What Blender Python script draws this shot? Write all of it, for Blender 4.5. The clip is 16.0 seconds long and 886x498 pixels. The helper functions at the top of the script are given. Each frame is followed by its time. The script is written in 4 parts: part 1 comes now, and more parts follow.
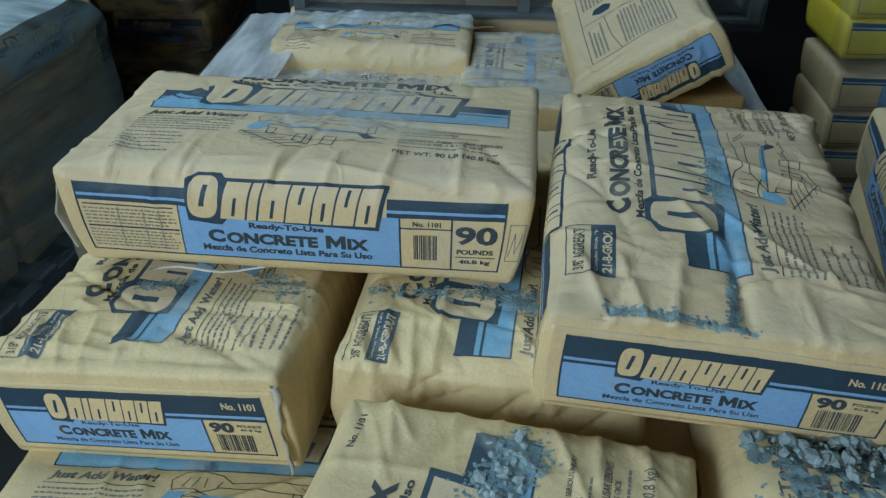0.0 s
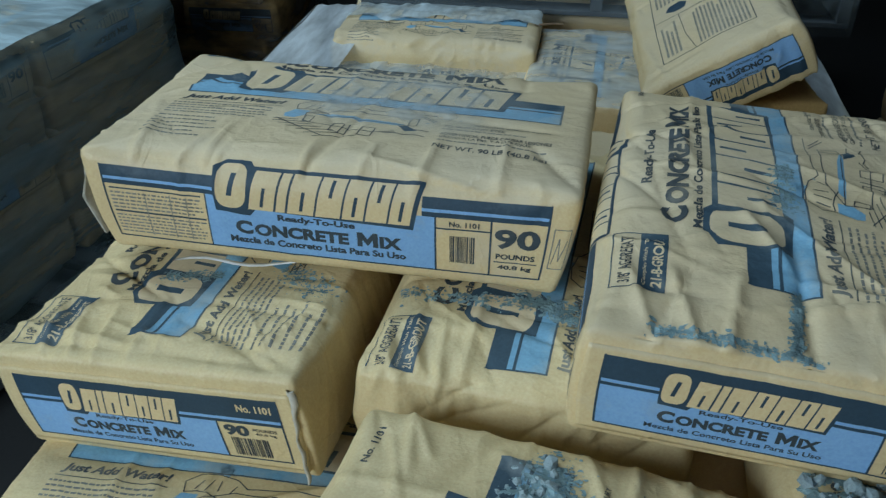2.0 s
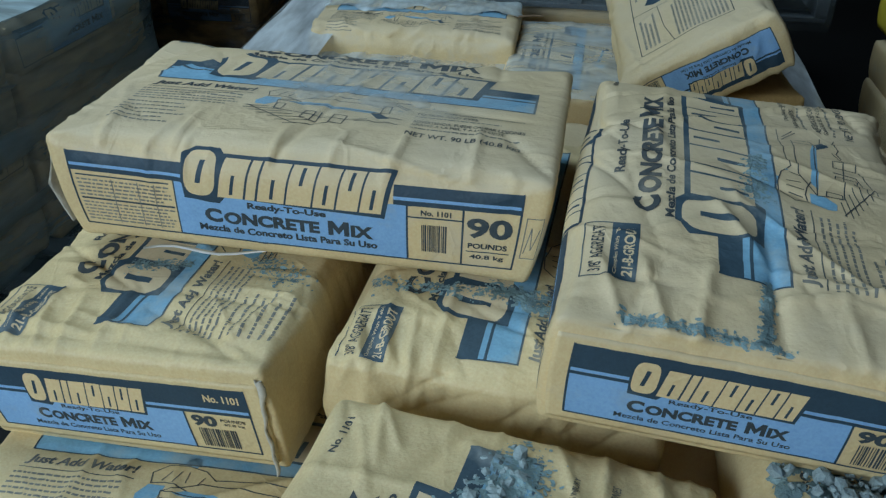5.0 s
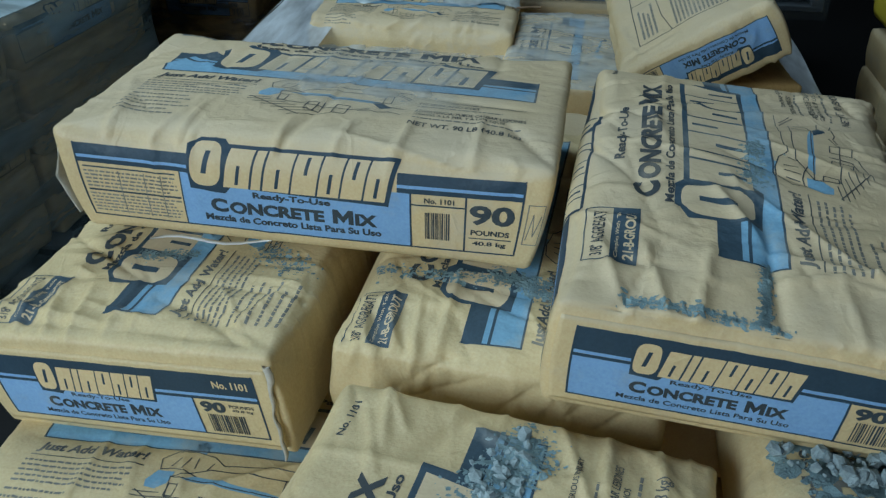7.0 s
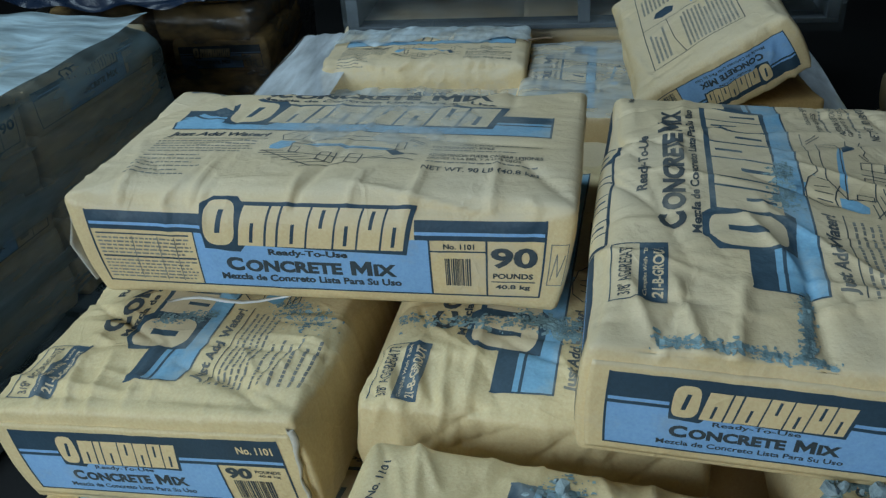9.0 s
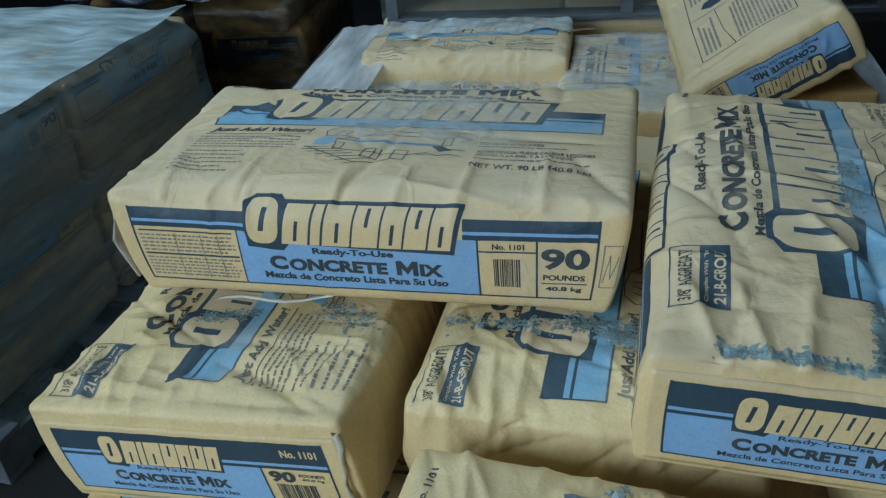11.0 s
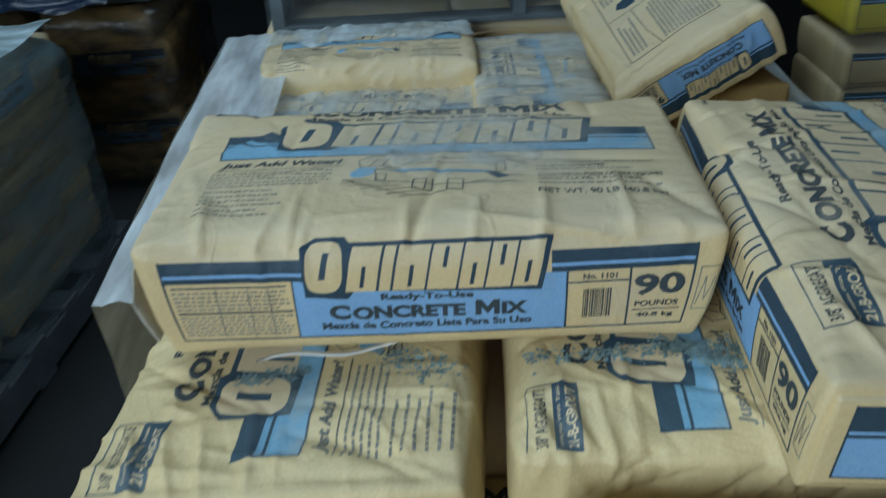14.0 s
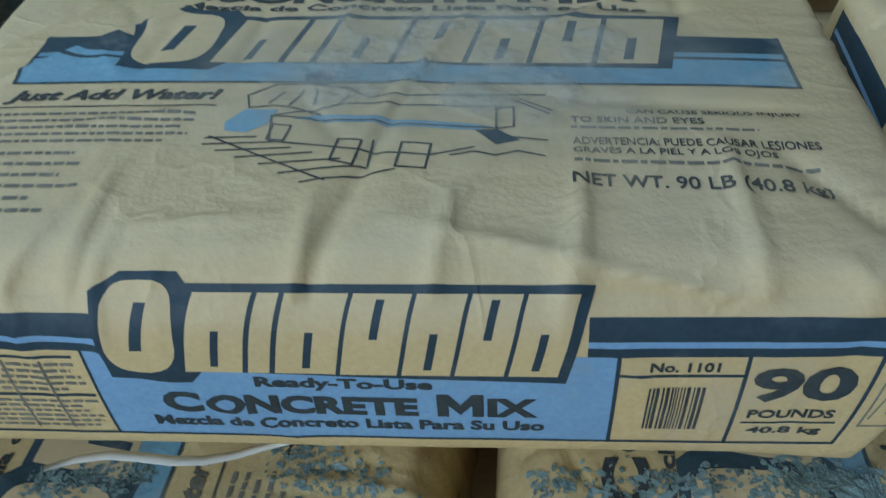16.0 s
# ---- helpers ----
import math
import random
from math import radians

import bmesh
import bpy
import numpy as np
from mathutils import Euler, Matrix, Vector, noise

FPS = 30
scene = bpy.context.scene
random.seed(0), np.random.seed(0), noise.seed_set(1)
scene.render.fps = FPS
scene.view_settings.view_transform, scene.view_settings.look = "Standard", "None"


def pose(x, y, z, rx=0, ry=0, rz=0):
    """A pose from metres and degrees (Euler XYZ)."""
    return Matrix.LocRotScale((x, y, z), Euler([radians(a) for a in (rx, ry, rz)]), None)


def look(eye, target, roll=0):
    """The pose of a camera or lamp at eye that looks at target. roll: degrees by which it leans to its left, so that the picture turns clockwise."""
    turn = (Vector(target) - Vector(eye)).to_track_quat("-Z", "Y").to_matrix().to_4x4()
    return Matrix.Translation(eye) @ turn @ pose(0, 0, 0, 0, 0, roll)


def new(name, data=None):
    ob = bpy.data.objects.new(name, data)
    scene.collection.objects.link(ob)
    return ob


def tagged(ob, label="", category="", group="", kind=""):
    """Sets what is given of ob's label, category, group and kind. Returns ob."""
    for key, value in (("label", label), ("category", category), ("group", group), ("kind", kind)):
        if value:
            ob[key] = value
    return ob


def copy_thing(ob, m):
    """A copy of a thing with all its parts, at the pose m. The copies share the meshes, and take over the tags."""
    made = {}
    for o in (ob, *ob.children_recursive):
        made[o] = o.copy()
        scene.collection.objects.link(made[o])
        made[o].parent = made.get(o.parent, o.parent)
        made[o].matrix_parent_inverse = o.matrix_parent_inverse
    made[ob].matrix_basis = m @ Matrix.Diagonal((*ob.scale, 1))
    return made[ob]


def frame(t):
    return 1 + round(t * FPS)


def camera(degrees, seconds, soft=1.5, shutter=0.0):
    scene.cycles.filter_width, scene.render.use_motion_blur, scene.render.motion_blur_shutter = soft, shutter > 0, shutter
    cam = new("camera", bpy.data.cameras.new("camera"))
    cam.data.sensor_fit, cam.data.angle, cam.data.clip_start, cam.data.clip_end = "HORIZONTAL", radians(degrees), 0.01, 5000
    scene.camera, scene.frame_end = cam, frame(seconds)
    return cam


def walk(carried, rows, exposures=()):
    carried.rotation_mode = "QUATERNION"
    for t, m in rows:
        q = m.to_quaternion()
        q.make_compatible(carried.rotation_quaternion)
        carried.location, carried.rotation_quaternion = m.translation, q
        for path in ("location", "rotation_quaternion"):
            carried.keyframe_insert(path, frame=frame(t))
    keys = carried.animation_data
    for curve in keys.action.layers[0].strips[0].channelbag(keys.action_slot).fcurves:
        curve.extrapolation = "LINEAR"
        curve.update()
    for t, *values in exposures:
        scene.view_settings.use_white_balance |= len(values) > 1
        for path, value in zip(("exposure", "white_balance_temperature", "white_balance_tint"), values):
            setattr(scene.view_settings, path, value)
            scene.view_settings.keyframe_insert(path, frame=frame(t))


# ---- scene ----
import functools

cam = camera(53.8, 16.0, soft=1.3, shutter=0.4)
PATH = [
    (0, (0.069, -0.04, 1.616), (-0.04, 1.648, 0.55), 0.3),
    (0.5, (0.1, -0.004, 1.601), (-0.102, 1.661, 0.511), -2.1),
    (1, (0.108, 0.035, 1.556), (-0.141, 1.649, 0.402), -1.3),
    (1.5, (0.113, 0.048, 1.563), (-0.158, 1.677, 0.435), -1.8),
    (2, (0.102, 0.034, 1.575), (-0.164, 1.705, 0.509), 0.1),
    (2.5, (0.103, 0.034, 1.572), (-0.1, 1.715, 0.508), 1.8),
    (3, (0.105, 0.035, 1.572), (-0.114, 1.717, 0.511), 1.5),
    (3.5, (0.116, 0.037, 1.569), (-0.102, 1.716, 0.504), 0.9),
    (4, (0.119, 0.037, 1.568), (-0.135, 1.709, 0.5), 0.2),
    (4.5, (0.114, 0.044, 1.563), (-0.117, 1.712, 0.484), 0.8),
    (6.8, (0.114, 0.022, 1.571), (-0.111, 1.705, 0.514), 1.5),
    (7, (0.111, 0.023, 1.566), (-0.11, 1.686, 0.477), 0.6),
    (7.5, (0.121, 0.03, 1.575), (-0.133, 1.702, 0.508), -1.3),
    (8, (0.12, 0.022, 1.571), (-0.089, 1.758, 0.6), -2.2),
    (8.5, (0.128, 0.042, 1.569), (-0.114, 1.747, 0.553), -4.3),
    (9, (0.114, 0.059, 1.562), (-0.173, 1.754, 0.539), -4.1),
    (9.5, (0.115, 0.072, 1.558), (-0.146, 1.76, 0.518), -4.8),
    (10, (0.09, 0.078, 1.569), (-0.219, 1.744, 0.507), -4.6),
    (10.2, (0.097, 0.087, 1.561), (-0.276, 1.751, 0.514), -5.4),
    (12.3, (0.077, 0.083, 1.555), (-0.26, 1.761, 0.522), -4.5),
    (12.5, (0.075, 0.081, 1.554), (-0.268, 1.756, 0.516), -4.6),
    (13, (0.039, 0.086, 1.549), (-0.281, 1.75, 0.486), -4.1),
    (13.3, (-0.023, 0.103, 1.55), (-0.31, 1.764, 0.473), -1.9),
    (13.5, (-0.077, 0.101, 1.54), (-0.297, 1.785, 0.483), -1.5),
    (13.8, (-0.168, 0.132, 1.566), (-0.25, 1.808, 0.478), -3.5),
    (14, (-0.202, 0.157, 1.57), (-0.161, 1.851, 0.508), -2.7),
    (14.2, (-0.207, 0.216, 1.575), (-0.129, 1.923, 0.536), -2.6),
    (14.5, (-0.209, 0.332, 1.528), (-0.124, 2.049, 0.507), -2.7),
    (14.8, (-0.173, 0.447, 1.451), (-0.067, 2.165, 0.434), -1.2),
    (15, (-0.136, 0.544, 1.419), (-0.079, 2.19, 0.285), -0.2),
    (15.2, (-0.132, 0.574, 1.365), (-0.151, 2.19, 0.187), 0.3),
    (15.5, (-0.135, 0.609, 1.389), (-0.231, 2.153, 0.121), -2.4),
    (15.7, (-0.125, 0.615, 1.411), (-0.239, 2.138, 0.12), -4.0),
    (16, (-0.124, 0.621, 1.402), (-0.207, 2.117, 0.078), -3.4),
]
walk(cam, [(t, look(eye, target, roll)) for t, eye, target, roll in PATH], exposures=[(0, 0.0), (13.8, 0.0), (14.6, -0.06), (15.2, -0.16), (16, -0.18)])

# ---- world and light ----
world = bpy.data.worlds.new("world")
scene.world = world
world.use_nodes = True
wn = world.node_tree
sky = wn.nodes.new("ShaderNodeTexSky")
sky.sky_type = "NISHITA"
sky.sun_disc = False
sky.sun_elevation, sky.sun_rotation = radians(40), radians(200)
wn.links.new(sky.outputs[0], wn.nodes["Background"].inputs[0])
wn.nodes["Background"].inputs[1].default_value = 0.07


def area_lamp(name, eye, target, sx, sy, power, colour):
    data = bpy.data.lights.new(name, "AREA")
    data.shape, data.size, data.size_y, data.energy, data.color = "RECTANGLE", sx, sy, power, colour
    ob = new(name, data)
    ob.matrix_world = look(eye, target)
    return ob


# daylight that comes in through the open loading door, behind and to the left
area_lamp("door_daylight", (-2.7, -2.3, 2.6), (-0.3, 1.2, 0.7), 2.0, 1.9, 112, (0.745, 0.955, 1.09))
# added overhead fill for the stacks; no roof light is known here
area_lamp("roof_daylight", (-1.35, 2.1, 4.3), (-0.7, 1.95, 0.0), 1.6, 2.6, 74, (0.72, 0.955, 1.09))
scene.view_settings.exposure = 0.0


# ---- materials ----
def material(name, base, rough=0.8, vary=0.15, scale=14.0, bump=0.15, fine=180.0, metal=0.0, spec=0.3, dust=None, dust_at=0.62, random_tint=0.0, crease=0.15, top_tone=None, sharp=0.05):
    """A surface with broad blotches, fine grain and relief; dust: a second colour that lies on it in patches."""
    m = bpy.data.materials.new(name)
    m.use_nodes = True
    nt = m.node_tree
    b = nt.nodes["Principled BSDF"]
    b.inputs["Metallic"].default_value = metal
    b.inputs["Specular IOR Level"].default_value = spec
    co = nt.nodes.new("ShaderNodeTexCoord")

    def noise_tex(sc, detail=4.0, rg=0.6):
        n = nt.nodes.new("ShaderNodeTexNoise")
        n.inputs["Scale"].default_value, n.inputs["Detail"].default_value, n.inputs["Roughness"].default_value = sc, detail, rg
        nt.links.new(co.outputs["Object"], n.inputs["Vector"])
        return n

    big, small = noise_tex(scale), noise_tex(fine, 3.0)
    ramp = nt.nodes.new("ShaderNodeValToRGB")
    ramp.color_ramp.elements[0].position, ramp.color_ramp.elements[1].position = 0.3, 0.7
    lo, hi = [c * (1 - vary) for c in base], [min(1.0, c * (1 + vary)) for c in base]
    ramp.color_ramp.elements[0].color, ramp.color_ramp.elements[1].color = (*lo, 1), (*hi, 1)
    nt.links.new(big.outputs["Fac"], ramp.inputs[0])
    grain = nt.nodes.new("ShaderNodeMix")
    grain.data_type, grain.blend_type = "RGBA", "OVERLAY"
    grain.inputs["Factor"].default_value = 0.25
    nt.links.new(ramp.outputs[0], grain.inputs["A"])
    nt.links.new(small.outputs["Fac"], grain.inputs["B"])
    out = grain.outputs["Result"]
    if dust:
        patch = noise_tex(6.0, 6.0, 0.65)
        dr = nt.nodes.new("ShaderNodeValToRGB")
        dr.color_ramp.elements[0].position, dr.color_ramp.elements[1].position = dust_at, dust_at + 0.14
        nt.links.new(patch.outputs["Fac"], dr.inputs[0])
        mix = nt.nodes.new("ShaderNodeMix")
        mix.data_type = "RGBA"
        mix.inputs["B"].default_value = (*dust, 1)
        nt.links.new(dr.outputs[0], mix.inputs["Factor"])
        nt.links.new(out, mix.inputs["A"])
        out = mix.outputs["Result"]
    # Faces that point up turn greyer: dust with cool top light coloured in.
    if top_tone:
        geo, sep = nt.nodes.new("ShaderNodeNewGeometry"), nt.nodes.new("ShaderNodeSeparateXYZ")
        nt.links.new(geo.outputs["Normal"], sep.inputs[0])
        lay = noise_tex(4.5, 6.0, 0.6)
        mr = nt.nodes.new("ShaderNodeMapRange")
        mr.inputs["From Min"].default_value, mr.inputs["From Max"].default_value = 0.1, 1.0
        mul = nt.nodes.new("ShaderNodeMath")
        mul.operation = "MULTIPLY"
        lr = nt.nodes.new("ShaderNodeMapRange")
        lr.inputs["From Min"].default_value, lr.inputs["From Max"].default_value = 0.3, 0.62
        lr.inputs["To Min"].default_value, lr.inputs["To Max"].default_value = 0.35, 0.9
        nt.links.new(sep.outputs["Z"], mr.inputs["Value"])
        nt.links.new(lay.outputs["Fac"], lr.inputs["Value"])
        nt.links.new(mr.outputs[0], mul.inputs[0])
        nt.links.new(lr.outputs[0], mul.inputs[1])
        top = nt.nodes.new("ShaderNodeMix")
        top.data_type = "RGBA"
        top.inputs["B"].default_value = (*top_tone, 1)
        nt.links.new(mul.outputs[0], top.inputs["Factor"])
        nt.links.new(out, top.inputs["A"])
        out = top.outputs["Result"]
    if random_tint:
        info = nt.nodes.new("ShaderNodeObjectInfo")
        hsv = nt.nodes.new("ShaderNodeHueSaturation")
        mp = nt.nodes.new("ShaderNodeMapRange")
        mp.inputs["To Min"].default_value, mp.inputs["To Max"].default_value = 1 - random_tint, 1 + random_tint
        nt.links.new(info.outputs["Random"], mp.inputs["Value"])
        nt.links.new(mp.outputs[0], hsv.inputs["Value"])
        nt.links.new(out, hsv.inputs["Color"])
        out = hsv.outputs[0]
    nt.links.new(out, b.inputs["Base Color"])
    rr = nt.nodes.new("ShaderNodeMapRange")
    rr.inputs["To Min"].default_value, rr.inputs["To Max"].default_value = max(0.05, rough - 0.12), min(1.0, rough + 0.1)
    nt.links.new(big.outputs["Fac"], rr.inputs["Value"])
    nt.links.new(rr.outputs[0], b.inputs["Roughness"])
    if bump:
        bp = nt.nodes.new("ShaderNodeBump")
        bp.inputs["Strength"].default_value, bp.inputs["Distance"].default_value = bump, 0.004
        crumple = noise_tex(scale * 2.5, 5.0, 0.55)
        add = nt.nodes.new("ShaderNodeMath")
        add.operation = "MULTIPLY_ADD"
        add.inputs[1].default_value = 0.12
        nt.links.new(small.outputs["Fac"], add.inputs[0])
        nt.links.new(crumple.outputs["Fac"], add.inputs[2])
        # sharp creases where the noise crosses its middle
        rid = noise_tex(scale * 1.1, 3.0, 0.5)
        rid.inputs["Distortion"].default_value = 0.6
        sub = nt.nodes.new("ShaderNodeMath")
        sub.operation, sub.inputs[1].default_value = "SUBTRACT", 0.5
        ab = nt.nodes.new("ShaderNodeMath")
        ab.operation = "ABSOLUTE"
        pw = nt.nodes.new("ShaderNodeMapRange")
        pw.inputs["From Max"].default_value, pw.inputs["To Min"].default_value, pw.inputs["To Max"].default_value = sharp, crease, 0.0
        sm = nt.nodes.new("ShaderNodeMath")
        sm.operation = "ADD"
        nt.links.new(rid.outputs["Fac"], sub.inputs[0])
        nt.links.new(sub.outputs[0], ab.inputs[0])
        nt.links.new(ab.outputs[0], pw.inputs["Value"])
        nt.links.new(pw.outputs[0], sm.inputs[0])
        nt.links.new(add.outputs[0], sm.inputs[1])
        nt.links.new(sm.outputs[0], bp.inputs["Height"])
        nt.links.new(bp.outputs[0], b.inputs["Normal"])
    return m


PAPER = material("cream_kraft_paper", (0.71, 0.55, 0.30), 0.56, 0.07, 9.0, 0.75, 260.0, spec=0.5, dust=(0.66, 0.55, 0.38), dust_at=0.56, top_tone=(0.65, 0.55, 0.39))
PAPER_CLEAN = material("clean_cream_paper", (0.69, 0.55, 0.305), 0.54, 0.08, 9.0, 0.75, 260.0, spec=0.5, dust=(0.66, 0.54, 0.33), dust_at=0.60)
PAPER_IN = material("grey_inner_paper", (0.52, 0.50, 0.44), 0.8, 0.10, 14.0, 0.3)
KRAFT = material("orange_kraft_paper", (0.56, 0.36, 0.14), 0.75, 0.12, 9.0, 0.4)
BLUE = material("light_blue_print", (0.225, 0.43, 0.72), 0.6, 0.06, 10.0, 0.4, 260.0, dust=(0.33, 0.44, 0.56), dust_at=0.60)
NAVY = material("dark_navy_print", (0.030, 0.062, 0.095), 0.55, 0.15, 10.0, 0.4, 260.0, dust=(0.10, 0.15, 0.19), dust_at=0.60)
INK = material("dark_ink", (0.045, 0.062, 0.075), 0.6, 0.2, 30.0, 0.3, dust=(0.16, 0.17, 0.17), dust_at=0.60)
WORN = {k: material(k.name + "_worn", c, 0.65, 0.12, 10.0, 0.5, 260.0, dust=d, dust_at=0.47) for k, c, d in ((BLUE, (0.20, 0.42, 0.60), (0.36, 0.46, 0.50)), (NAVY, (0.045, 0.085, 0.12), (0.22, 0.26, 0.27)), (INK, (0.06, 0.075, 0.085), (0.27, 0.26, 0.22)))}
CREAM = material("cream_print", (0.72, 0.565, 0.32), 0.6, 0.06, 10.0, 0.5, 260.0, spec=0.4, top_tone=(0.65, 0.55, 0.39))
PALE_INK = material("worn_grey_ink", (0.22, 0.22, 0.20), 0.7, 0.25, 40.0, 0.2, dust=(0.40, 0.37, 0.30), dust_at=0.55)
YELLOW = material("yellow_print", (0.72, 0.60, 0.06), 0.5, 0.08, 10.0, 0.3)
POWDER = material("grey_cement_powder", (0.24, 0.36, 0.39), 0.95, 0.25, 40.0, 0.6, 400.0)
STONE = material("grey_gravel", (0.34, 0.44, 0.47), 0.9, 0.25, 60.0, 0.5, 300.0, random_tint=0.25)
# floor base far darker than concrete: the deep shade is put into it
FLOOR = material("shade_dark_concrete", (0.013, 0.014, 0.015), 0.85, 0.25, 2.5, 0.4, 90.0)
# walls and ceiling near black too, so little light bounces onto the background
WALL = material("near_black_wall", (0.012, 0.013, 0.014), 0.85, 0.2, 1.6, 0.2, 60.0)
WOOD = material("blue_grey_weathered_wood", (0.09, 0.11, 0.13), 0.85, 0.25, 8.0, 0.5, 120.0, random_tint=0.15)
TARP = material("dark_blue_plastic", (0.008, 0.018, 0.04), 0.30, 0.2, 12.0, 0.5, spec=0.35)
STRING = material("white_plastic_strip", (0.78, 0.78, 0.76), 0.5, 0.06, 30.0, 0.1)
STICK = material("dry_stick_bark", (0.20, 0.14, 0.09), 0.9, 0.3, 60.0, 0.4)


def film(name, tint, haze, stretch=(9, 2.2, 7)):
    m = bpy.data.materials.new(name)
    m.use_nodes = True
    nt = m.node_tree
    b, out = nt.nodes["Principled BSDF"], nt.nodes["Material Output"]
    b.inputs["Base Color"].default_value, b.inputs["Roughness"].default_value = (*tint, 1), 0.3
    b.inputs["Specular IOR Level"].default_value = 0.6
    tr = nt.nodes.new("ShaderNodeBsdfTransparent")
    co, n = nt.nodes.new("ShaderNodeTexCoord"), nt.nodes.new("ShaderNodeTexNoise")
    mp = nt.nodes.new("ShaderNodeMapping")
    mp.inputs["Scale"].default_value = stretch
    mp.inputs["Rotation"].default_value = (0.3, 0.2, 0.5)
    n.inputs["Scale"].default_value, n.inputs["Detail"].default_value = 1.6, 7.0
    nt.links.new(co.outputs["Object"], mp.inputs["Vector"])
    nt.links.new(mp.outputs[0], n.inputs["Vector"])
    rp = nt.nodes.new("ShaderNodeMapRange")
    rp.inputs["From Min"].default_value, rp.inputs["From Max"].default_value = 0.35, 0.68
    rp.inputs["To Min"].default_value, rp.inputs["To Max"].default_value = haze * 0.45, min(1.0, haze * 1.5)
    nt.links.new(n.outputs["Fac"], rp.inputs["Value"])
    bp = nt.nodes.new("ShaderNodeBump")
    bp.inputs["Strength"].default_value, bp.inputs["Distance"].default_value = 0.7, 0.02
    nt.links.new(n.outputs["Fac"], bp.inputs["Height"])
    nt.links.new(bp.outputs[0], b.inputs["Normal"])
    mix = nt.nodes.new("ShaderNodeMixShader")
    nt.links.new(rp.outputs[0], mix.inputs[0])
    nt.links.new(tr.outputs[0], mix.inputs[1])
    nt.links.new(b.outputs[0], mix.inputs[2])
    nt.links.new(mix.outputs[0], out.inputs[0])
    return m


FILM = film("cloudy_stretch_film", (0.64, 0.76, 0.82), 0.66, (9, 3, 7))
# one wrap in two tints: shade coloured into the sides, light into the top
FILM_SIDE = film("shade_tinted_film", (0.13, 0.19, 0.21), 0.70, (3, 1.6, 8))
FILM_TOP = film("light_tinted_film", (0.56, 0.74, 0.82), 0.85, (3, 9, 5))
# near-black tint: the far column's shade is coloured into its film
FILM_DARK = film("shade_dark_film", (0.035, 0.035, 0.032), 0.62, (5, 5, 12))
FILM_PALE = film("pale_bunched_film", (0.78, 0.86, 0.92), 0.92)
FILM_CLEAR = film("clear_stretch_film", (0.36, 0.46, 0.50), 0.13, (6, 6, 14))
FILM_THIN = film("thin_cloudy_film", (0.66, 0.76, 0.80), 0.42, (8, 3, 6))


def dust_haze(name, tint, most):
    """A veil of fine dust that thins out towards its rim."""
    m = film(name, tint, most, (14, 14, 14))
    nt = m.node_tree
    mix = next(n for n in nt.nodes if n.type == "MIX_SHADER")
    fac = mix.inputs[0].links[0].from_socket
    co, away, fall, mul = (nt.nodes.new("ShaderNode" + k) for k in ("TexCoord", "VectorMath", "MapRange", "Math"))
    away.operation, mul.operation = "DISTANCE", "MULTIPLY"
    away.inputs[1].default_value = (0.5, 0.5, 0.5)
    fall.inputs["From Min"].default_value, fall.inputs["From Max"].default_value = 0.2, 0.5
    fall.inputs["To Min"].default_value, fall.inputs["To Max"].default_value = 1.0, 0.0
    flat = nt.nodes.new("ShaderNodeVectorMath")
    flat.operation = "MULTIPLY_ADD"
    flat.inputs[1].default_value, flat.inputs[2].default_value = (1, 1, 0), (0, 0, 0.5)
    nt.links.new(co.outputs["Generated"], flat.inputs[0])
    nt.links.new(flat.outputs[0], away.inputs[0])
    nt.links.new(away.outputs["Value"], fall.inputs["Value"])
    nt.links.new(fall.outputs[0], mul.inputs[0])
    nt.links.new(fac, mul.inputs[1])
    nt.links.new(mul.outputs[0], mix.inputs[0])
    nt.nodes["Principled BSDF"].inputs["Roughness"].default_value = 0.85
    return m


DUST_VEIL = dust_haze("pale_dust", (0.58, 0.62, 0.60), 0.40)


# ---- mesh helpers ----
def part(name, data, mat, parent=None, label="", smooth=True):
    """Links mesh data (a mesh, or a bmesh) as one object under its thing."""
    if isinstance(data, bmesh.types.BMesh):
        me = bpy.data.meshes.new(name)
        data.to_mesh(me)
        data.free()
        data = me
    if smooth:
        data.polygons.foreach_set("use_smooth", [True] * len(data.polygons))
    if mat and not data.materials:
        data.materials.append(mat)
    ob = new(name, data)
    if parent:
        ob.parent = parent
    if label:
        tagged(ob, label)
    return ob


def mesh_of(name, verts, faces):
    me = bpy.data.meshes.new(name)
    me.from_pydata([tuple(v) for v in verts], [], faces)
    me.update()
    return me


def box(x0, y0, z0, x1, y1, z1, bevel=0.0):
    bm = bmesh.new()
    bmesh.ops.create_cube(bm, size=1.0, matrix=Matrix.Translation(((x0 + x1) / 2, (y0 + y1) / 2, (z0 + z1) / 2)) @ Matrix.Diagonal((x1 - x0, y1 - y0, z1 - z0, 1)))
    if bevel:
        bmesh.ops.bevel(bm, geom=bm.edges[:], offset=bevel, segments=2, profile=0.6, affect="EDGES")
    return bm


# ---- the paper sack: a filled, rounded box of paper with folds ----
HA, HB, HC = 0.305, 0.190, 0.073
RAD = np.array([0.016, 0.046, 0.048])
RAD_LOW = np.array([0.014, 0.020, 0.020])
HALF = np.array([HA, HB, HC])


